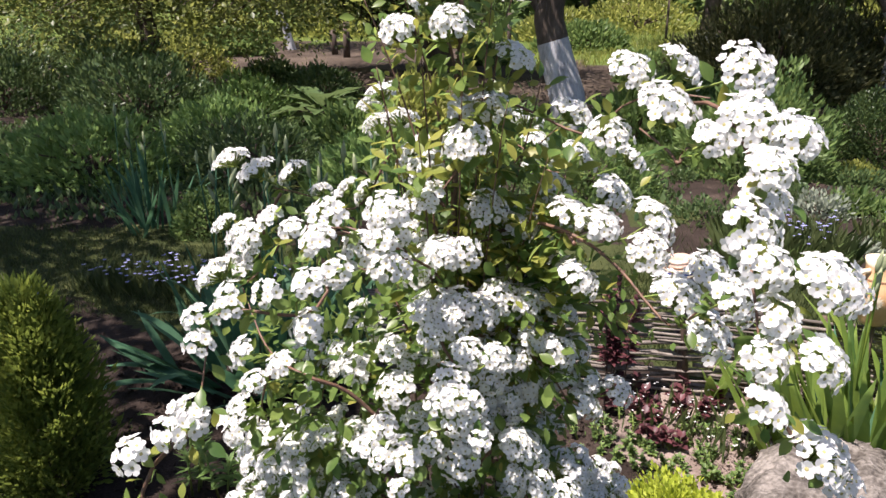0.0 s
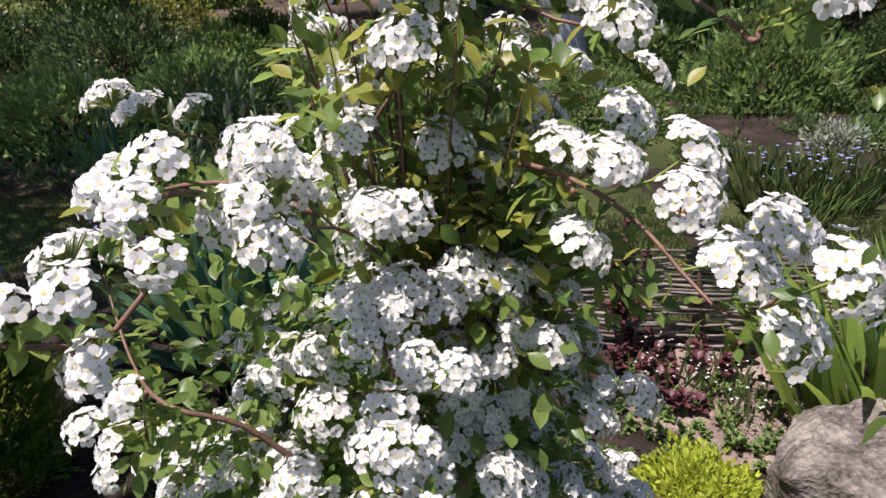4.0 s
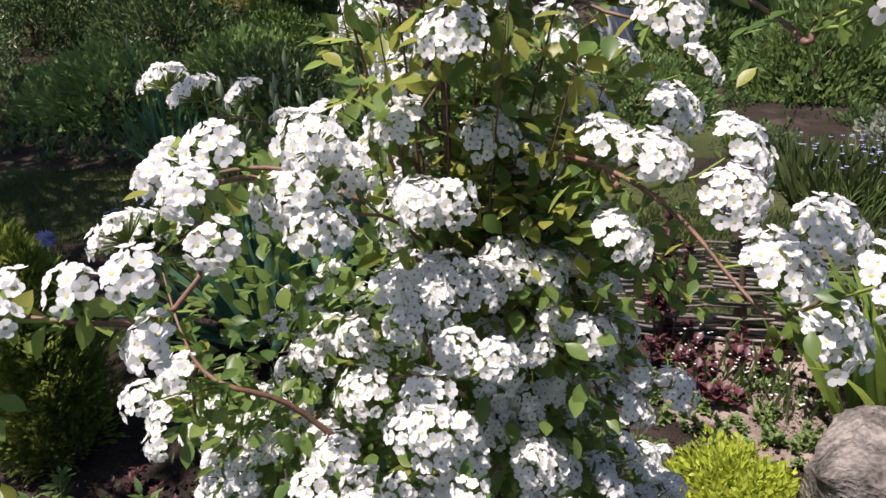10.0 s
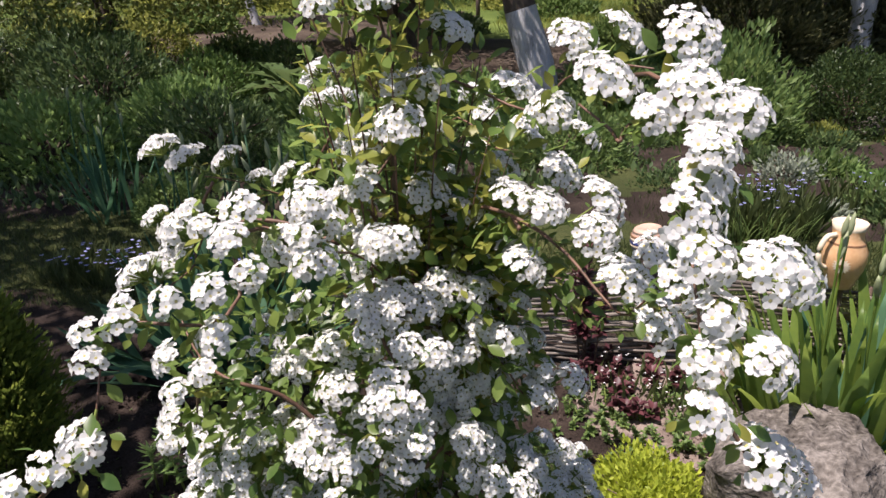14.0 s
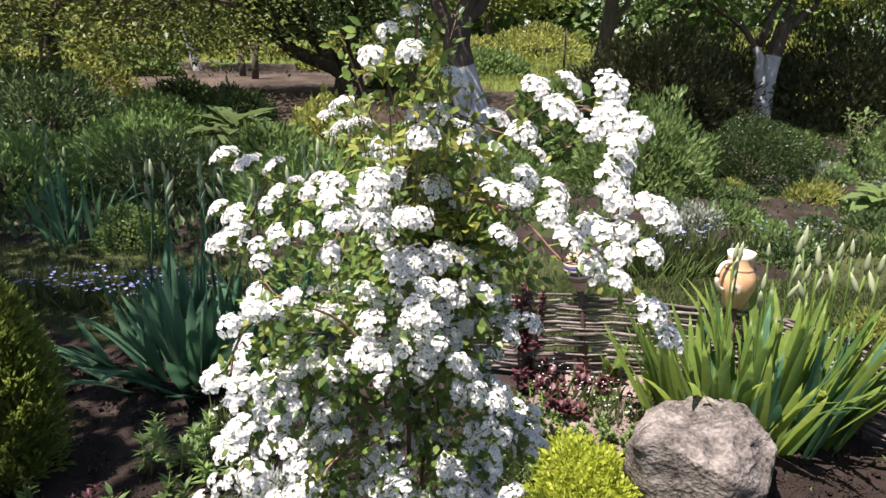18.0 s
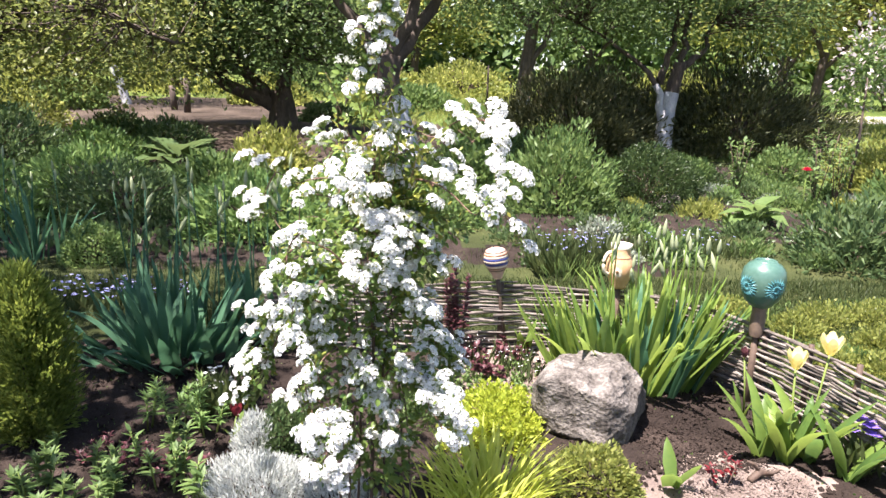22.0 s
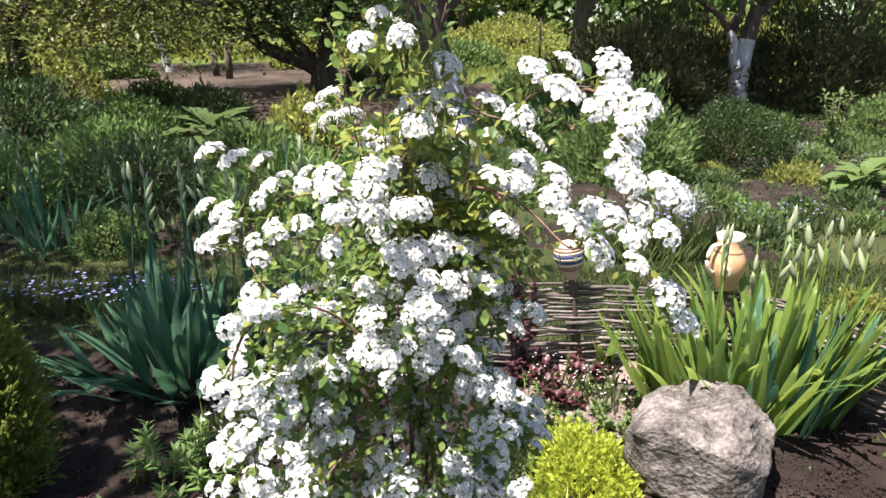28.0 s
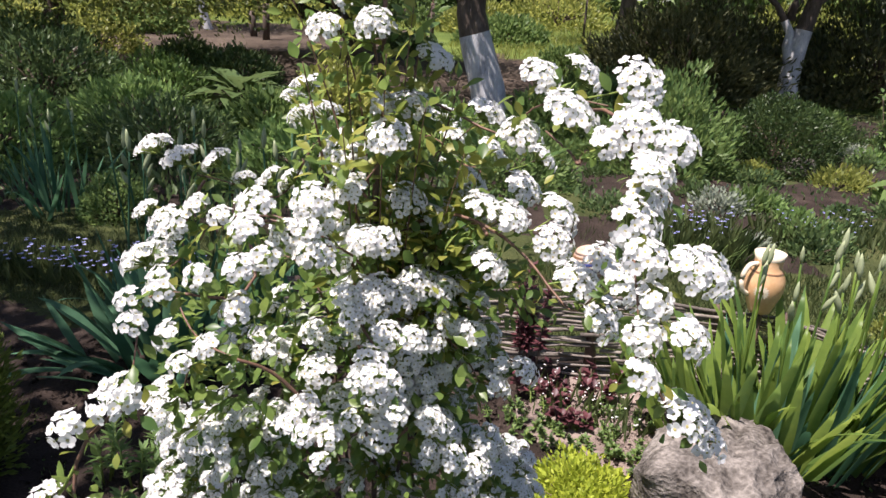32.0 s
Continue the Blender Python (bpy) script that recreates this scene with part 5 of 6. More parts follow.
def leafy_stem(name, place, height, n, size, mat, label, category, stems=5, reach=0.05, width=0.35, group="", stemmat=STALK):
    """Upright stems with narrow leaves in whorls."""
    ob = thing(name, place, label, category, group)
    tv, tf = leaf_shape(width, 0.3, 0.15)
    for k in range(stems):
        a, r = rnd(0, 2 * math.pi), reach * math.sqrt(rnd(0, 1))
        b = np.array([r * math.cos(a), r * math.sin(a), -0.01])
        t = b + np.array([math.cos(a) * 0.03, math.sin(a) * 0.03, height * rnd(0.7, 1.05)])
        st = part("stem", Shape().tube([b, (b + t) / 2, t], [0.0035, 0.003, 0.002], 5), stemmat, ob)
        f = rnd(0.3, 1.02, n) ** 0.8
        p = b + f[:, None] * (t - b)
        ang = rnd(0, 2 * np.pi, n)
        d = np.stack([np.cos(ang), np.sin(ang), 0.15 + 1.1 * f ** 3], -1)
        part("leaves", Shape().scatter(tv, tf, p, d, np.array([0, 0, 1.0]) + 0 * d, size * rnd(0.6, 1.1, n) * (1.1 - 0.4 * f)), mat, st)["kind"] = "stuff"
    return ob


for x, y, h in ((-0.862, 0.724, 0.20), (-0.752, 0.702, 0.18), (-0.664, 0.757, 0.22), (-0.62, 0.669, 0.16)):
    leafy_stem("lily_shoot", ground_at(x, y), h, 40, 0.055, FRESH_LEAF, "young leafy lily shoots in the shaded bed", "lily", 3, 0.03, 0.22, "lily shoots")
for x, y, h in ((-1.049, 0.284, 0.12), (-0.917, 0.35, 0.11), (-0.84, 0.229, 0.12), (-0.686, 0.35, 0.14), (-1.214, 0.229, 0.12), (-0.73, 0.482, 0.13), (-0.972, 0.174, 0.11), (-1.104, 0.415, 0.10), (-0.609, 0.229, 0.12)):
    leafy_stem("phlox_shoot", ground_at(x, y), h * 1.2, 22, 0.060, MID_LEAF, "low leafy perennial shoots in bare soil", "perennial", 4, 0.07, 0.32, "perennial shoots")
for x, y in ((0.392, 1.406), (0.513, 1.329), (0.623, 1.383), (0.546, 1.197)):
    leafy_stem("coral_bells", ground_at(x, y), 0.10, 16, 0.045, PURPLE_LEAF, "low plant with wine-red leaves by the fence", "perennial", 6, 0.08, 0.7, "wine-red perennials", DARK_STEM)
leafy_stem("barberry", ground_at(0.375, 1.43), 0.50, 110, 0.042, PURPLE_LEAF, "upright red-leaved young barberry by the fence", "shrub", 4, 0.03, 0.45, "", DARK_STEM)
leafy_stem("rose_shoot", ground_at(1.173, 0.284), 0.12, 12, 0.042, DARK_RED, "short red rose shoot in bright soil", "rose", 3, 0.03, 0.45, "", DARK_STEM)
for x, y in ((0.502, 1.054), (0.612, 0.988), (0.392, 0.966), (0.678, 1.142), (0.436, 1.186), (0.39, 1.27), (0.46, 1.11), (0.57, 1.25), (0.33, 1.02), (0.60, 1.09), (0.52, 0.92), (0.70, 1.02), (0.30, 1.15)):
    leafy_stem("ground_herb", ground_at(x, y), 0.06, 26, 0.024, MID_LEAF, "low creeping herb on dry soil", "herb", 7, 0.10, 0.5, "creeping herbs")


def tufts(name, place, n, length, width, mat, reach, label, category, bend=(0.3, 1.2), group=""):
    """Grassy tuft of thin arching blades."""
    ob = thing(name, place, label, category, group)
    s = Shape()
    for _ in range(n):
        a, r = rnd(0, 2 * math.pi), reach * math.sqrt(rnd(0, 1))
        b = blade(length * rnd(0.6, 1.1), width * rnd(0.7, 1.2), rnd(*bend), 5, 0.3, rnd(-0.4, 0.4))
        m = np.array(pose(r * math.cos(a), r * math.sin(a), -0.01, 0, 0, math.degrees(a) - 90 + rnd(-40, 40)) @ pose(0, 0, 0, -rnd(5, 35)))
        v = b.v[0]
        s.add(v @ m[:3, :3].T + m[:3, 3], b.f[0])
    part("foliage", s, mat, ob)["kind"] = "stuff"
    return ob


tufts("golden_grass", ground_at(0.36, 0.13), 210, 0.29, 0.0095, GOLD_GRASS, 0.10, "tuft of yellow-green grass below the spirea", "grass")
tufts("golden_grass", ground_at(0.216, 0.064), 80, 0.23, 0.008, GOLD_GRASS, 0.08, "tuft of yellow-green grass below the spirea", "grass")
tufts("lavender_clump", ground_at(1.30, 2.80), 260, 0.25, 0.006, MID_LEAF, 0.26, "broad grassy clump with small lilac flowers", "perennial", (0.1, 0.7))


def fuzzy(name, place, radii, n, size, mat, label, category, lift=0.0):
    """A dense cushion of fine upright needles."""
    return mound(name, place, radii, n, size, mat, label, category, width=0.14, upward=1.3, low=0.0, thick=0.5, stems=6, rough=0.2)


fuzzy("silver_cushion", ground_at(-0.378, 0.284), (0.20, 0.15, 0.10), 9000, 0.022, SILVER, "dense silver-grey cushion plant at the bed's front", "perennial")
fuzzy("silver_cushion", ground_at(-0.114, 0.196), (0.12, 0.10, 0.08), 3200, 0.021, SILVER, "silver-grey cushion plant under the stems", "perennial")
fuzzy("silver_cushion", ground_at(-0.422, 0.526), (0.075, 0.08, 0.15), 2600, 0.026, SILVER, "upright silver-grey lavender shoots", "perennial")


mound("dwarf_box", ground_at(-0.335, 0.55), (0.085, 0.08, 0.17), 1500, 0.022, BOX_LEAF, "small dark green dwarf shrub under the spirea", "shrub", thick=0.4, rough=0.2)


def flower_patch(name, place, radii, n, mat, label, stalk=0.12, size=0.014, leaves=500):
    """Low flowering mat: thin stalks, small blooms and fine leaves."""
    ob = thing(name, place, label, "flowers")
    x, y = rnd(-1, 1, n) * radii[0], rnd(-1, 1, n) * radii[1]
    keep = (x / radii[0]) ** 2 + (y / radii[1]) ** 2 < 1
    x, y = x[keep], y[keep]
    h = stalk * rnd(0.6, 1.1, len(x))
    s, st = Shape(), Shape()
    tv, tf = small_leaf(0.8, 0.2)
    for k in range(5):
        a = k * 2 * math.pi / 5 + rnd(0, 1, len(x))
        d = np.stack([np.cos(a), np.sin(a), np.full(len(x), 0.35)], -1)
        s.scatter(tv, tf, np.stack([x, y, h], -1), d, np.array([0, 0, 1.0]) + 0 * d, size)
    part("bloom_mat", s, mat, ob)["kind"] = "stuff"
    lx, ly = rnd(-1, 1, leaves) * radii[0], rnd(-1, 1, leaves) * radii[1]
    d = np.stack([rnd(-0.6, 0.6, leaves), rnd(-0.6, 0.6, leaves), np.full(leaves, 1.0)], -1)
    tv, tf = small_leaf(0.10, 0.2)
    part("leaves", Shape().scatter(tv, tf, np.stack([lx, ly, np.zeros(leaves)], -1), d, np.array([0.3, 1, 0.2]) + 0 * d, stalk * rnd(0.5, 1.1, leaves)), GRASS, ob)["kind"] = "stuff"
    return ob


flower_patch("lilac_flowers", ground_at(-1.615, 2.119), (0.55, 0.16), 220, LILAC, "low mat of small lilac flowers at the lawn's edge", 0.13, 0.013, 1400)
flower_patch("lilac_flowers", ground_at(1.32, 2.85), (0.28, 0.20), 80, LILAC, "lilac flowers over a grassy clump", 0.27, 0.013, 900)
flower_patch("lilac_flowers", ground_at(2.3, 3.3), (0.40, 0.22), 60, LILAC, "small lilac flowers among leaves", 0.15, 0.012, 500)
flower_patch("violet_iris", ground_at(1.735, 0.35), (0.09, 0.06), 16, VIOLET, "violet flowers beside the tulip leaves", 0.17, 0.034, 60)


# ---- beyond the fence and the lawn ----
def turf_blades():
    """Short grass blades on the turf and among the beds behind."""
    def patch(name, n, xr, yr, length, width, mat, label):
        x, y = rnd(*xr, n), rnd(*yr, n)
        u, w = 2 * (x - xr[0]) / (xr[1] - xr[0]) - 1, 2 * (y - yr[0]) / (yr[1] - yr[0]) - 1
        inside = u ** 6 + w ** 6 + 0.35 * np.sin(5 * x + 2 * np.sin(3 * y)) < rnd(0.6, 1.15, n)
        x, y = x[inside], y[inside]
        n = len(x)
        d = np.stack([rnd(-0.7, 0.7, n), rnd(-0.7, 0.7, n), np.full(n, 1.0)], -1)
        tv, tf = small_leaf(width, 0.3)
        s = Shape().scatter(tv, tf, np.stack([x, y, terrain(x, y) - 0.005], -1), d, RNG.normal(size=(n, 3)), length * rnd(0.5, 1.2, n))
        tagged(new(name, s.mesh(name, [mat])), label, "grass", kind="stuff")

    patch("lawn_grass", 26000, (-3.2, 0.3), (1.75, 2.95), 0.045, 0.09, GRASS, "short patchy lawn grass")
    patch("lawn_grass", 30000, (0.2, 4.2), (1.60, 2.65), 0.06, 0.10, GRASS, "short patchy lawn grass")
    patch("lawn_grass", 2600, (0.4, 5.5), (2.65, 3.4), 0.06, 0.09, GRASS, "rough grass at the far bed's edge")
    patch("ground_cover", 15000, (1.75, 3.4), (0.3, 2.3), 0.038, 0.5, MID_LEAF, "green ground cover behind the fence")
    patch("ground_cover", 14000, (1.78, 2.9), (0.2, 1.6), 0.030, 0.5, GOLD_LEAF, "yellow-green ground cover behind the fence")
    patch("meadow_grass", 18000, (-14, 14), (18.4, 25.0), 0.22, 0.07, GOLD_LEAF, "bright meadow grass under the orchard")
    patch("meadow_grass", 13000, (-0.6, 14), (13.0, 18.6), 0.22, 0.07, GOLD_LEAF, "bright meadow grass under the orchard")
    patch("meadow_grass", 5000, (-14, -7.4), (13.0, 18.6), 0.22, 0.07, GOLD_LEAF, "bright meadow grass under the orchard")
    patch("meadow_grass", 12000, (1.2, 9), (9.5, 13.0), 0.16, 0.09, GRASS, "rough grass below the fruit trees")
    patch("bed_weeds", 6000, (0.8, 7.0), (2.9, 9.3), 0.05, 0.5, BOX_LEAF, "low leaves on the far bed")
    patch("bed_weeds", 20000, (-6.5, 1.0), (3.0, 7.6), 0.08, 0.45, BOX_LEAF, "low leaves on the far bed")
    patch("soil_weeds", 2200, (-1.3, 1.7), (-0.3, 1.4), 0.018, 0.5, MID_LEAF, "tiny weed seedlings on the soil")


turf_blades()


def clods():
    """Crumbs of soil and small pebbles on the bed."""
    n = 11000
    x, y = rnd(-1.6, 1.75, n), rnd(-0.7, 1.5, n)
    s = Shape()
    v = np.array([[1, 0, 0], [-1, 0, 0], [0, 1, 0], [0, -1, 0], [0, 0, 0.9], [0, 0, -0.9]], float)
    f = np.array([[0, 2, 4], [2, 1, 4], [1, 3, 4], [3, 0, 4], [2, 0, 5], [1, 2, 5], [3, 1, 5], [0, 3, 5]])
    s.scatter(v, f, np.stack([x, y, terrain(x, y) + 0.004], -1), RNG.normal(size=(n, 3)) * np.array([1, 1, 0.3]), np.array([0, 0, 1.0]) + 0.4 * RNG.normal(size=(n, 3)), 0.003 + 0.011 * rnd(0, 1, n) ** 4)
    tagged(new("soil_crumbs", s.mesh("soil_crumbs", [SOIL], False)), "crumbs of dry soil and small pebbles", "soil", kind="stuff")


clods()


def hosta(place, n, size, mat, label):
    ob = thing("hosta", place, label, "hosta")
    tv, tf = leaf_shape(0.62, 0.35, 0.35)
    for k in range(n):
        a = k * 2.4 + rnd(-0.3, 0.3)
        ring = 0.35 + 0.65 * (k / n)
        d = np.array([[math.cos(a), math.sin(a), 1.5 - 1.5 * ring]])
        p = np.array([[math.cos(a), math.sin(a), 0.0]]) * size * 0.35 * ring + np.array([[0, 0, size * (0.75 - 0.45 * ring)]])
        s = Shape().scatter(tv, tf, p, d, np.array([[0, 0, 1.0]]), size * rnd(0.7, 1.05))
        s.tube([(0, 0, -0.01), tuple(p[0] * 0.6 + np.array([0, 0, 0.02])), tuple(p[0])], [0.006, 0.005, 0.004], 4)
        part("leaf", s, mat, ob)
    return ob


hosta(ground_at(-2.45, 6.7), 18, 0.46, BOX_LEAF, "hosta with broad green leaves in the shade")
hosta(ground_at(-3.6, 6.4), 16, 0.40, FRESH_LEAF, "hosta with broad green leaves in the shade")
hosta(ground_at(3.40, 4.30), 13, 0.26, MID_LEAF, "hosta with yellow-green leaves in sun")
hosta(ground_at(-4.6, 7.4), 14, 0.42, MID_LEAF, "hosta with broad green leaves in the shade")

mound("box_ball", ground_at(2.78, 5.4), (0.57, 0.52, 0.60), 19000, 0.030, BALL_LEAF, "clipped round box ball in dark green", "shrub", thick=0.25, rough=0.14)
mound("green_bush", ground_at(1.72, 5.05), (0.58, 0.5, 0.72), 6500, 0.075, MID_LEAF, "loose fresh-green leafy shrub", "shrub", width=0.34, upward=0.9, rough=0.42)
mound("golden_bush", ground_at(-1.30, 6.3), (0.50, 0.4, 0.62), 2600, 0.080, GOLD_LEAF, "young yellow-green leafy bush", "shrub", width=0.5)
mound("sedum_cushion", ground_at(-1.93, 2.95), (0.22, 0.2, 0.26), 3000, 0.030, MID_LEAF, "rounded grey-green sedum at the lawn's edge", "perennial", rough=0.12)
mound("peony_bush", ground_at(3.55, 3.05), (0.50, 0.38, 0.40), 3000, 0.085, BOX_LEAF, "low spreading peony bush with divided leaves", "perennial", width=0.28, thick=0.6, rough=0.5)
mound("peony_bush", ground_at(4.45, 3.3), (0.6, 0.45, 0.48), 3400, 0.085, BOX_LEAF, "low spreading peony bush with divided leaves", "perennial", width=0.28, thick=0.6, rough=0.5)
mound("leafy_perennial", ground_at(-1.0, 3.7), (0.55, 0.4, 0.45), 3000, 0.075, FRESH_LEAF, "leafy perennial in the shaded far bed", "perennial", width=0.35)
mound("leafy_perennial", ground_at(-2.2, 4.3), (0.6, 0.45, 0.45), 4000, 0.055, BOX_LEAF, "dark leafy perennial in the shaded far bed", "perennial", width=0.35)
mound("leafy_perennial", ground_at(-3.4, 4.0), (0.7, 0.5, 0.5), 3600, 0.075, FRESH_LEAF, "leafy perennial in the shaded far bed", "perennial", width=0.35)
mound("leafy_perennial", ground_at(0.4, 4.2), (0.5, 0.4, 0.40), 3600, 0.055, MID_LEAF, "leafy perennial behind the spirea", "perennial", width=0.35)
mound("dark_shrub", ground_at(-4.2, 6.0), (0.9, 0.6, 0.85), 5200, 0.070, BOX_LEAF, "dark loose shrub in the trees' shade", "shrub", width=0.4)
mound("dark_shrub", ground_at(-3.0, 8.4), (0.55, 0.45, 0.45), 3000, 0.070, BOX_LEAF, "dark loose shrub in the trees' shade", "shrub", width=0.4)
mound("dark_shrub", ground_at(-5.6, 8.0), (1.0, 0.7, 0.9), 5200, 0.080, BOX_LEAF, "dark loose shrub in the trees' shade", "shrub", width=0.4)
mound("green_bush", ground_at(5.4, 7.4), (0.5, 0.4, 0.45), 2200, 0.070, MID_LEAF, "small leafy bush on the far bed", "shrub")
mound("juniper", ground_at(3.15, 10.0), (1.45, 1.0, 1.38), 14000, 0.11, JUNIPER, "wide dark spreading juniper", "conifer", width=0.30, upward=0.7, thick=0.35, rough=0.5)
mound("juniper", ground_at(6.2, 10.3), (1.75, 1.1, 1.45), 15000, 0.11, JUNIPER, "wide dark spreading juniper", "conifer", width=0.30, upward=0.7, thick=0.35, rough=0.5)
mound("juniper", ground_at(4.6, 11.2), (1.2, 0.8, 1.25), 8000, 0.11, JUNIPER, "wide dark spreading juniper", "conifer", width=0.30, upward=0.7, thick=0.35, rough=0.5)

for x, y, r, h, m in ((-5.2, 3.8, 0.6, 0.45, FRESH_LEAF), (-2.9, 5.2, 0.6, 0.5, FRESH_LEAF), (-1.6, 5.2, 0.5, 0.42, MID_LEAF), (-0.3, 5.4, 0.5, 0.45, FRESH_LEAF), (-8.2, 8.6, 1.0, 0.8, BOX_LEAF), (-7.2, 7.6, 0.8, 0.7, BOX_LEAF), (-9.2, 10.2, 1.2, 1.0, BOX_LEAF), (-7.3, 10.2, 0.9, 0.7, MID_LEAF), (0.9, 6.2, 0.5, 0.5, MID_LEAF), (-3.6, 7.3, 0.6, 0.5, FRESH_LEAF), (-3.9, 8.9, 0.5, 0.4, BOX_LEAF),
                      (1.6, 8.0, 0.7, 0.55, MID_LEAF), (3.9, 7.4, 0.5, 0.30, MID_LEAF), (5.3, 4.6, 0.7, 0.5, MID_LEAF), (6.4, 6.6, 0.7, 0.55, GOLD_LEAF), (7.4, 8.2, 0.8, 0.6, GOLD_LEAF), (-7.0, 5.8, 1.0, 0.9, BOX_LEAF)):
    mound("leafy_perennial", ground_at(x, y), (r, r * 0.8, h), 2600, 0.065 + 0.05 * (abs(x * 7.3) % 1), m, "leafy perennial filling the far bed", "perennial", width=0.38)

def bed_plants():
    """Low mixed perennials dotted over the sunny far bed, with bare soil between them."""
    kinds = ((FRESH_LEAF, "low fresh-green perennial on the far bed", 0.045), (MID_LEAF, "low green perennial on the far bed", 0.05), (GOLD_LEAF, "low yellow-green perennial on the far bed", 0.04),
             (SAGE, "low silvery ground cover on the far bed", 0.03), (PURPLE_LEAF, "low wine-red perennial on the far bed", 0.045), (BOX_LEAF, "low dark green perennial on the far bed", 0.04))
    chance = (0.16, 0.32, 0.08, 0.08, 0.04, 0.32)
    for _ in range(90):
        y = 2.95 + 5.2 * rnd(0, 1) ** 1.2
        x = rnd(1.0, 2.6 + 0.62 * y)
        mat, label, size = kinds[int(np.searchsorted(np.cumsum(chance), rnd(0, 0.999)))]
        r = rnd(0.09, 0.24)
        mound("low_perennial", ground_at(x, y), (r, r * 0.85, r * rnd(0.4, 0.9)), int(260 + 1500 * r), size * rnd(0.8, 1.3), mat, label, "perennial", "far bed perennials", width=rnd(0.3, 0.6), upward=0.8, thick=0.6, stems=3, rough=0.5)


bed_plants()
for x, y, r in ((2.28, 1.72, 0.15), (2.52, 1.86, 0.17), (2.82, 1.88, 0.18), (2.66, 1.55, 0.14), (2.20, 1.30, 0.14), (3.15, 2.0, 0.18), (2.05, 2.0, 0.13), (2.45, 1.2, 0.15)):
    mound("golden_clump", ground_at(x, y), (r, r * 0.85, r * 0.75), 1600, 0.026, GOLD_LEAF, "low yellow-green leafy clump behind the fence", "perennial", "golden clumps", width=0.5, upward=0.8, thick=0.6, stems=3, rough=0.45)

# unseen tree, added only so that its crown shades the lawn and left bed
tree(ground_at(-6.2, 5.1), "unseen yellow-green tree added to shade the lawn and left bed", [(0, 0, -0.1), (0.1, 0, 1.2), (0.0, 0, 1.9)],
     [[(0, 0, 1.5), (0.9, 0.2, 2.5), (2.4, 0.3, 3.0), (3.8, 0.2, 2.9)], [(0, 0, 1.6), (0.6, 0.9, 2.6), (1.8, 1.8, 3.0)], [(0, 0, 1.7), (0.8, -1.4, 2.8), (1.9, -3.2, 3.3)]],
     ((2.12, -3.6, 3.5), (2.6, 3.7, 0.8), -0.9), 0.12, OLIVE_LEAF, 12500, 0.0, 0.14)

# fruit trees
tree(ground_at(0.19, 6.9), "old fruit tree with a white-washed trunk", [(0.11, 0, -0.1), (0.05, 0, 0.35), (-0.13, 0, 0.9), (-0.20, 0, 1.2), (-0.16, 0, 1.5)],
     [[(-0.20, 0, 1.2), (-0.42, 0.1, 1.7), (-0.9, 0.2, 2.3), (-1.4, 0.1, 2.7)], [(-0.18, 0, 1.35), (0.06, 0.0, 1.9), (0.4, 0.2, 2.6), (0.8, 0.2, 3.1)], [(-0.16, 0, 1.4), (0.5, 0.4, 2.3), (1.3, 0.7, 2.9)]],
     ((0.5, 0.5, 3.2), (2.9, 2.3, 0.95), -0.8), 0.085, TREE_LEAF, 26000, 1.05, 0.175)
tree(ground_at(4.62, 9.75), "old fruit tree with a white-washed forked trunk", [(0, 0, -0.1), (0.0, 0, 0.45), (0.03, 0, 0.85), (0.10, 0, 1.25), (0.16, 0, 1.55)],
     [[(-0.02, -0.03, 0.55), (-0.14, -0.02, 0.9), (-0.25, 0, 1.25), (-0.7, 0.2, 1.7), (-1.5, 0.2, 2.1)], [(-0.15, 0, 1.2), (0.0, 0, 1.9), (0.25, 0.1, 2.8)],
      [(0.15, 0, 1.4), (0.5, 0.0, 1.7), (0.7, 0.1, 2.2)], [(0.18, 0, 1.5), (0.3, 0.1, 2.2), (0.5, 0.2, 3.2)]],
     ((0.1, 0.2, 3.0), (2.7, 1.6, 1.3), -0.8), 0.080, TREE_LEAF, 28000, 1.2, 0.125)
tree(ground_at(-1.95, 11.6), "old spreading fruit tree in deep shade", [(0, 0, -0.1), (0.0, 0, 0.3), (-0.05, 0, 0.7)],
     [[(0, 0, 0.3), (-0.6, 0, 0.9), (-1.2, 0.1, 1.7), (-2.0, 0.1, 2.3)], [(0, 0, 0.3), (-0.9, -0.2, 0.75), (-1.8, -0.3, 1.3), (-2.8, -0.3, 1.7)], [(0, 0, 0.6), (0.1, 0.1, 1.5), (0.4, 0.2, 2.8)]],
     ((-0.8, -0.2, 2.2), (2.8, 1.9, 1.6), -0.9), 0.085, TREE_LEAF, 42000, 0.0, 0.26)
tree(ground_at(-5.9, 9.0), "low spreading tree with drooping yellow-green leaves", [(0, 0, -0.1), (0.1, 0, 0.8), (0.0, 0, 1.4)],
     [[(0, 0, 1.1), (0.9, -0.4, 1.9), (2.2, -1.0, 1.9), (3.2, -1.3, 1.5)], [(0, 0, 1.2), (0.9, 0.4, 2.3), (2.2, 0.6, 2.5)], [(0, 0, 1.3), (-1.0, 0.1, 2.3), (-2.0, 0.2, 2.8)]],
     ((0.5, -0.6, 1.95), (3.0, 2.4, 1.35), -0.9), 0.08, OLIVE_LEAF, 29000, 0.0, 0.14)
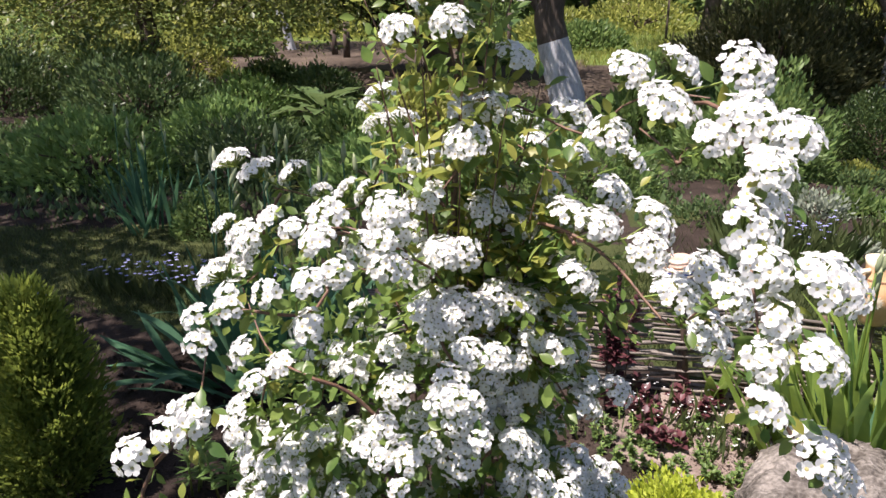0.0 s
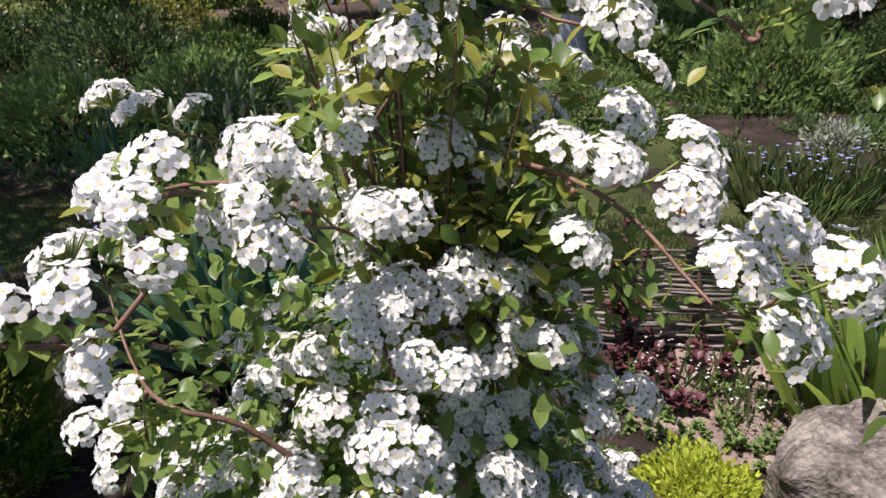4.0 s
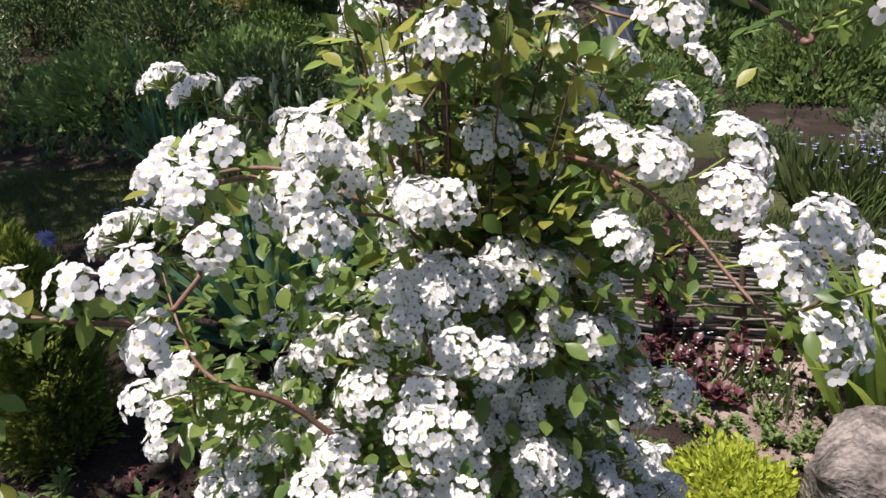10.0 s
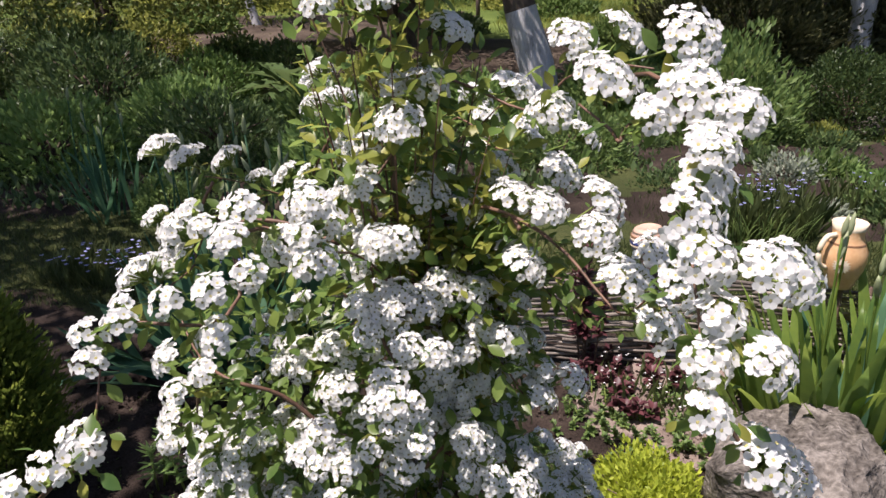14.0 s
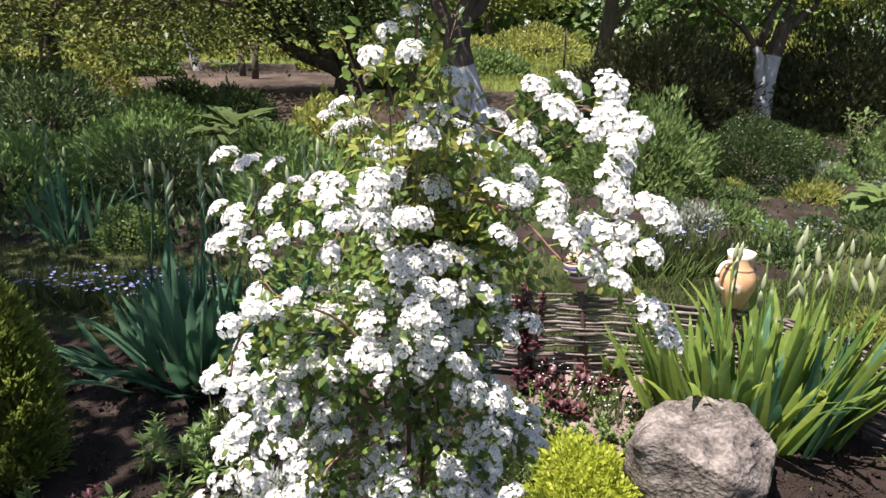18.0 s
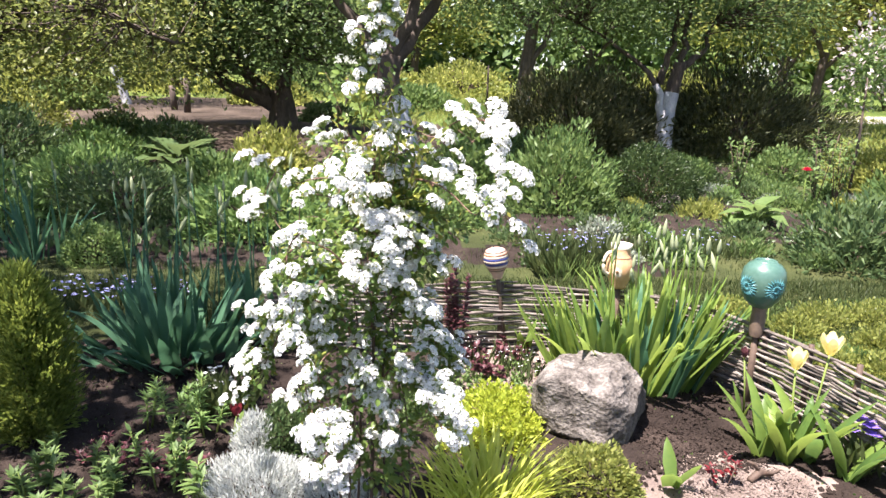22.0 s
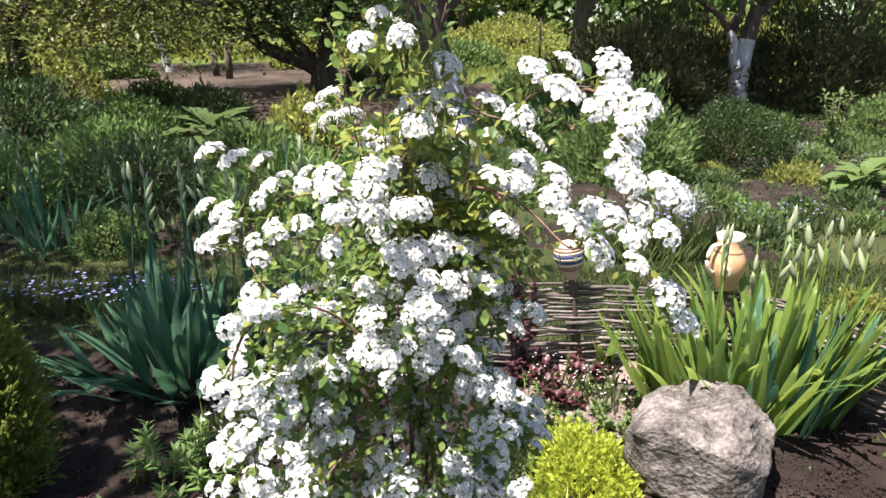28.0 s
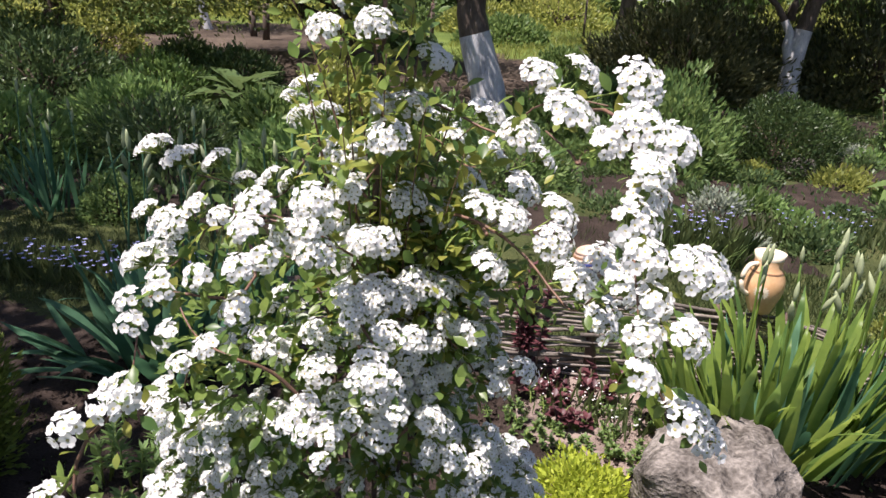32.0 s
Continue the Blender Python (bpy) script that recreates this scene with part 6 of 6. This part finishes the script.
tree(ground_at(3.6, 17.5), "slender dark-trunked orchard tree", [(0, 0, -0.1), (0.1, 0, 1.2), (0.25, 0, 2.6)],
     [[(0.1, 0, 1.0), (0.7, 0, 2.2), (1.0, 0, 3.4)], [(0.2, 0, 2.0), (-0.6, 0, 3.2), (-1.2, 0, 4.0)]], ((0.2, 0, 3.7), (2.6, 1.8, 1.9), -0.8), 0.12, TREE_LEAF, 20000, 0.6, 0.19)
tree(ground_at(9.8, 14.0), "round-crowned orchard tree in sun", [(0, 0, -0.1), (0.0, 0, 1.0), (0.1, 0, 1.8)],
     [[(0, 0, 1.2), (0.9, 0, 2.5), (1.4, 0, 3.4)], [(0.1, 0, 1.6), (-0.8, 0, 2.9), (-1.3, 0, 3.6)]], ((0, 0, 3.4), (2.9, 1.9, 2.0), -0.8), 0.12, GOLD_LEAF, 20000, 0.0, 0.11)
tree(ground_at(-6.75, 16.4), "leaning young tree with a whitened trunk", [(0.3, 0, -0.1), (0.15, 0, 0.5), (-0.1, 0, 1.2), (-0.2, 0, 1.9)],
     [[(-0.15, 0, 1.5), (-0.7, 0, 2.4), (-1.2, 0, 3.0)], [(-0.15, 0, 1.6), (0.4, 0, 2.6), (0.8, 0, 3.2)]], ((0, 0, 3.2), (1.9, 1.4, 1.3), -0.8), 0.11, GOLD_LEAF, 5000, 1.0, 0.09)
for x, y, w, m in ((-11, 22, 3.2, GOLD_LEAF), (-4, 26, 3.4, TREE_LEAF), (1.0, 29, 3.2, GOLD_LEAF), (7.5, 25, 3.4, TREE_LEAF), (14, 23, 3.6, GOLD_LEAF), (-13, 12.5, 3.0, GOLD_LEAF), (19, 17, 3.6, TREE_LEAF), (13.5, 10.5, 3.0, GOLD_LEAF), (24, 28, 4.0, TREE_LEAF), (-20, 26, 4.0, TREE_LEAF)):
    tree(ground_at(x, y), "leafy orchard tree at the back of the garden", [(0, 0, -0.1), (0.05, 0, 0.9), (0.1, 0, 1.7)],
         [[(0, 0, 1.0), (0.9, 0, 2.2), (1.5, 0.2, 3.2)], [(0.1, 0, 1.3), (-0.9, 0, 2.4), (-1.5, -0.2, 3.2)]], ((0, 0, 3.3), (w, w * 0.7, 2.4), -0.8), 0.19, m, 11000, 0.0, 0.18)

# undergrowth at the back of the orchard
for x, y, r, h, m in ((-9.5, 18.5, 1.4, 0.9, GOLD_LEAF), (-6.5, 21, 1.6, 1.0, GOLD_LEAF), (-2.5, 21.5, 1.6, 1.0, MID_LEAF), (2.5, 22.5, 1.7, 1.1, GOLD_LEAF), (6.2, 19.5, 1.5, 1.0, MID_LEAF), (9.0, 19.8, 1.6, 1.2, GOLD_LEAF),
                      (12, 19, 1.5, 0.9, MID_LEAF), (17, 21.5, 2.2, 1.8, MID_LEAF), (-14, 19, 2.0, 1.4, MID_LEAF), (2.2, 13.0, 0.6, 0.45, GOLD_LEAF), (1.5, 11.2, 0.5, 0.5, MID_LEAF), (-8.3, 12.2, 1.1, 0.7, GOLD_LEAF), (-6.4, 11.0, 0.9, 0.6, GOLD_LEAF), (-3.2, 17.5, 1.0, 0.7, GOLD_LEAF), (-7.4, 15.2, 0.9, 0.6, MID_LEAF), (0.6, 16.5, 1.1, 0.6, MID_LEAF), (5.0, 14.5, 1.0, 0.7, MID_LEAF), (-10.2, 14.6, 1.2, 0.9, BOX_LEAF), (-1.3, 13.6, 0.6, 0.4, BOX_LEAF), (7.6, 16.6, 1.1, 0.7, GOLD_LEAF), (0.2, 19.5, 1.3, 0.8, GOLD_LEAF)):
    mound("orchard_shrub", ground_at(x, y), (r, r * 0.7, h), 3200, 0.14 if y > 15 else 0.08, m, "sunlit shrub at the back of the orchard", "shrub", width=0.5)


def post(place, height, lean, radius=0.05):
    ob = new("garden_post", Shape().tube([(0, 0, -0.1), (lean * 0.5, 0, height * 0.5), (lean, 0, height)], [radius, radius * 0.95, radius * 0.9], 9).mesh("garden_post", [BARK]))
    ob.matrix_world = pose(*place)
    tagged(ob, "short weathered wooden post in the mulch", "post", "mulch posts")


post(ground_at(-4.55, 14.7), 0.75, 0.02, 0.08)
post(ground_at(-5.0, 15.3), 0.55, -0.05, 0.08)
post(ground_at(-1.0, 15.5), 0.9, 0.0, 0.05)
post(ground_at(2.6, 17.0), 1.2, 0.0, 0.03)


def standard_shrub():
    """A tall thin stem with a loose round head of pale blossom."""
    ob = thing("standard_lilac", ground_at(5.75, 6.45), "young standard tree with pale pink-white blossom", "tree")
    part("stem", Shape().tube([(0, 0, -0.05), (0.02, 0, 0.7), (0, 0, 1.4)], [0.018, 0.016, 0.012], 7), BARK, ob)
    p, d = ball_points(600, (0.34, 0.32, 0.5), -0.9, 0.8)
    tv, tf = small_leaf(0.55)
    part("foliage", Shape().scatter(tv, tf, p + np.array([0, 0, 1.55]), d + RNG.normal(size=p.shape) * 0.6, RNG.normal(size=p.shape), 0.075 * rnd(0.6, 1.2, len(p))), MID_LEAF, ob)["kind"] = "stuff"
    p, d = ball_points(260, (0.42, 0.36, 0.60), -0.9, 0.6)
    part("blossom", Shape().scatter(tv, tf, p + np.array([0, 0, 1.57]), d + RNG.normal(size=p.shape) * 0.6, RNG.normal(size=p.shape), 0.075 * rnd(0.6, 1.2, len(p))), PALE_LEAF, ob, "pale pinkish white blossom")["kind"] = "stuff"


standard_shrub()


def rose_canes(place, label):
    ob = thing("rose_bush", place, label, "rose")
    tv, tf = leaf_shape(0.55, 0.3, 0.15)
    for k in range(6):
        a = rnd(0, 6.28)
        t = np.array([math.cos(a) * rnd(0.05, 0.22), math.sin(a) * 0.15, rnd(0.45, 0.85)])
        c = part("cane", Shape().tube([(0, 0, -0.02), t * 0.5 + np.array([0.01, 0, 0.03]), t], [0.006, 0.005, 0.003], 6), DARK_STEM, ob)
        f = rnd(0.35, 1.05, 40)[:, None]
        d = RNG.normal(size=(40, 3)) + np.array([0, 0, 0.3])
        part("leaves", Shape().scatter(tv, tf, f * t + nrm(d) * 0.03, d, np.array([0, 0, 1.0]) + 0 * d, 0.06 * rnd(0.6, 1.2, 40)), MID_LEAF, c)["kind"] = "stuff"
    return ob


rose_canes(ground_at(4.45, 5.1), "rose bush with thin canes and fresh leaves")
rose_canes(ground_at(5.0, 5.6), "rose bush with thin canes and fresh leaves")
rose_canes(ground_at(4.0, 5.9), "rose bush with thin canes and fresh leaves")


def red_bloom(place):
    s = Shape()
    tv, tf = small_leaf(0.9, 0.5)
    for ring, (n, up, sz) in enumerate(((7, 0.3, 0.055), (6, 0.9, 0.05), (5, 2.0, 0.045))):
        a = np.arange(n) * 2 * np.pi / n + ring * 0.4
        d = np.stack([np.cos(a), np.sin(a), np.full(n, up)], -1)
        s.scatter(tv, tf, np.zeros((n, 3)) + np.array([0, 0, place[2]]), d, np.array([0, 0, 1.0]) + 0 * d, sz)
    s.tube([(0, 0, -0.01), (0.01, 0, place[2] * 0.5), (0, 0, place[2])], 0.006, 5, 1)
    ob = new("poppy", s.mesh("poppy", [RED, STALK]))
    ob.matrix_world = pose(place[0], place[1], 0)
    tagged(ob, "single red poppy bloom on a thin stalk", "flower")


red_bloom((4.10, 4.75, 0.46))


def allium(place, height, mat, label, size=0.02):
    """A thin stalk with a round seed or flower head."""
    s = Shape().tube([(0, 0, -0.01), (0.01, 0, height * 0.5), (0, 0.005, height)], 0.0025, 5, 1)
    d = nrm(RNG.normal(size=(70, 3)))
    tv, tf = small_leaf(0.35)
    s.scatter(tv, tf, np.array([0, 0.005, height]) + d * size * 0.2, d, RNG.normal(size=(70, 3)), size, 0)
    ob = new("round_flower", s.mesh("round_flower", [mat, STALK]))
    ob.matrix_world = pose(*place)
    tagged(ob, label, "flower")


allium(ground_at(-1.93, 1.50), 0.24, LILAC, "round purple allium head on a thin stalk", 0.035)
for x, y, h in ((1.78, 0.95, 0.36), (1.82, 1.05, 0.30), (1.90, 0.98, 0.26), (1.74, 1.10, 0.48), (2.0, 1.0, 0.28)):
    allium(ground_at(x, y), h, GOLD_LEAF, "thin stalk with a small round seed head", 0.010)


def far_wood():
    """The leafy edge of the land behind the orchard."""
    s = Shape()
    tv, tf = small_leaf(0.6)
    for x in np.arange(-62, 78, 5.0):
        y = 36 + rnd(-3, 5)
        base = np.array([x + rnd(-2, 2), y, float(terrain(x, y))])
        p, d = ball_points(4200, (rnd(3.6, 5.4), 2.6, rnd(11.0, 18.0)), 0.0, 0.5)
        p[:, 2] = np.maximum(p[:, 2], 0.1)
        s.scatter(tv, tf, p + base, d + RNG.normal(size=p.shape) * 0.6, RNG.normal(size=p.shape) + d, 0.62 * rnd(0.6, 1.3, len(p)))
    tagged(new("far_wood", s.mesh("far_wood", [MID_LEAF])), "sunlit green wood edge behind the orchard", "wood", kind="stuff")


far_wood()


# ---- small things in the bed ----
for x, y in ((-0.93, 0.509), (-0.70, 0.382), (-0.80, 0.45), (-0.66, 0.45)):
    leafy_stem("red_sedum", ground_at(x, y), 0.07, 18, 0.035, PURPLE_LEAF, "low red-brown leafy plant on shaded soil", "perennial", 6, 0.07, 0.4, "red-brown plants", DARK_STEM)
flower_patch("snow_in_summer", ground_at(-0.60, 0.86), (0.10, 0.07), 24, PETAL, "grey-leaved plant with small white flowers", 0.17, 0.013, 260)
flower_patch("coral_bell_flowers", ground_at(0.55, 1.31), (0.17, 0.11), 50, PETAL, "tiny pale flowers over wine-red leaves", 0.12, 0.005, 60)
flower_patch("coral_bell_flowers", ground_at(0.72, 1.17), (0.13, 0.10), 24, PETAL, "tiny pale flowers over dry soil", 0.09, 0.006, 60)


def dry_root():
    """A forked piece of dead root lying on the soil."""
    s = Shape()
    s.tube([(-0.05, 0, 0.012), (0, 0.01, 0.03), (0.05, 0, 0.02)], [0.012, 0.014, 0.006], 7)
    s.tube([(0, 0.01, 0.03), (-0.02, 0.02, 0.06), (-0.05, 0.02, 0.075)], [0.009, 0.007, 0.004], 6)
    s.tube([(0.02, 0.005, 0.025), (0.03, -0.02, 0.04), (0.05, -0.03, 0.055)], [0.008, 0.006, 0.003], 6)
    ob = new("dry_root", s.mesh("dry_root", [DARK_STEM]))
    ob.matrix_world = pose(*ground_at(1.335, 0.314), 0, 0, 15)
    tagged(ob, "small forked dead root lying on pale soil", "root")


dry_root()


def grit(name, place, radii, n, mat, label, size=0.006):
    """Loose crumbs and grit strewn over a patch of soil."""
    r, a = np.sqrt(rnd(0, 1, n)), rnd(0, 2 * np.pi, n)
    x, y = place[0] + r * np.cos(a) * radii[0], place[1] + r * np.sin(a) * radii[1]
    v = np.array([[1, 0, 0], [-0.9, 0.1, 0], [0.1, 0.8, 0], [0, -1, 0.1], [0, 0, 0.6], [0, 0, -0.6]], float)
    f = np.array([[0, 2, 4], [2, 1, 4], [1, 3, 4], [3, 0, 4], [2, 0, 5], [1, 2, 5], [3, 1, 5], [0, 3, 5]])
    s = Shape().scatter(v, f, np.stack([x, y, terrain(x, y) + 0.006], -1), RNG.normal(size=(n, 3)) * np.array([1, 1, 0.25]), np.array([0, 0, 1.0]) + 0.35 * RNG.normal(size=(n, 3)), size * (0.4 + 1.2 * rnd(0, 1, n) ** 3))
    tagged(new(name, s.mesh(name, [mat], False)), label, "soil", kind="stuff")


grit("sandy_grit", (1.26, 0.28), (0.24, 0.16), 5200, SAND, "pale dry grit strewn on the bed", 0.0042)
grit("sandy_grit", (0.80, 1.15), (0.22, 0.16), 5200, SAND, "pale dry grit behind the boulder", 0.0045)
grit("dark_crumbs", (1.15, 0.60), (0.42, 0.24), 5200, SOIL, "dark crumbly soil round the boulder", 0.009)
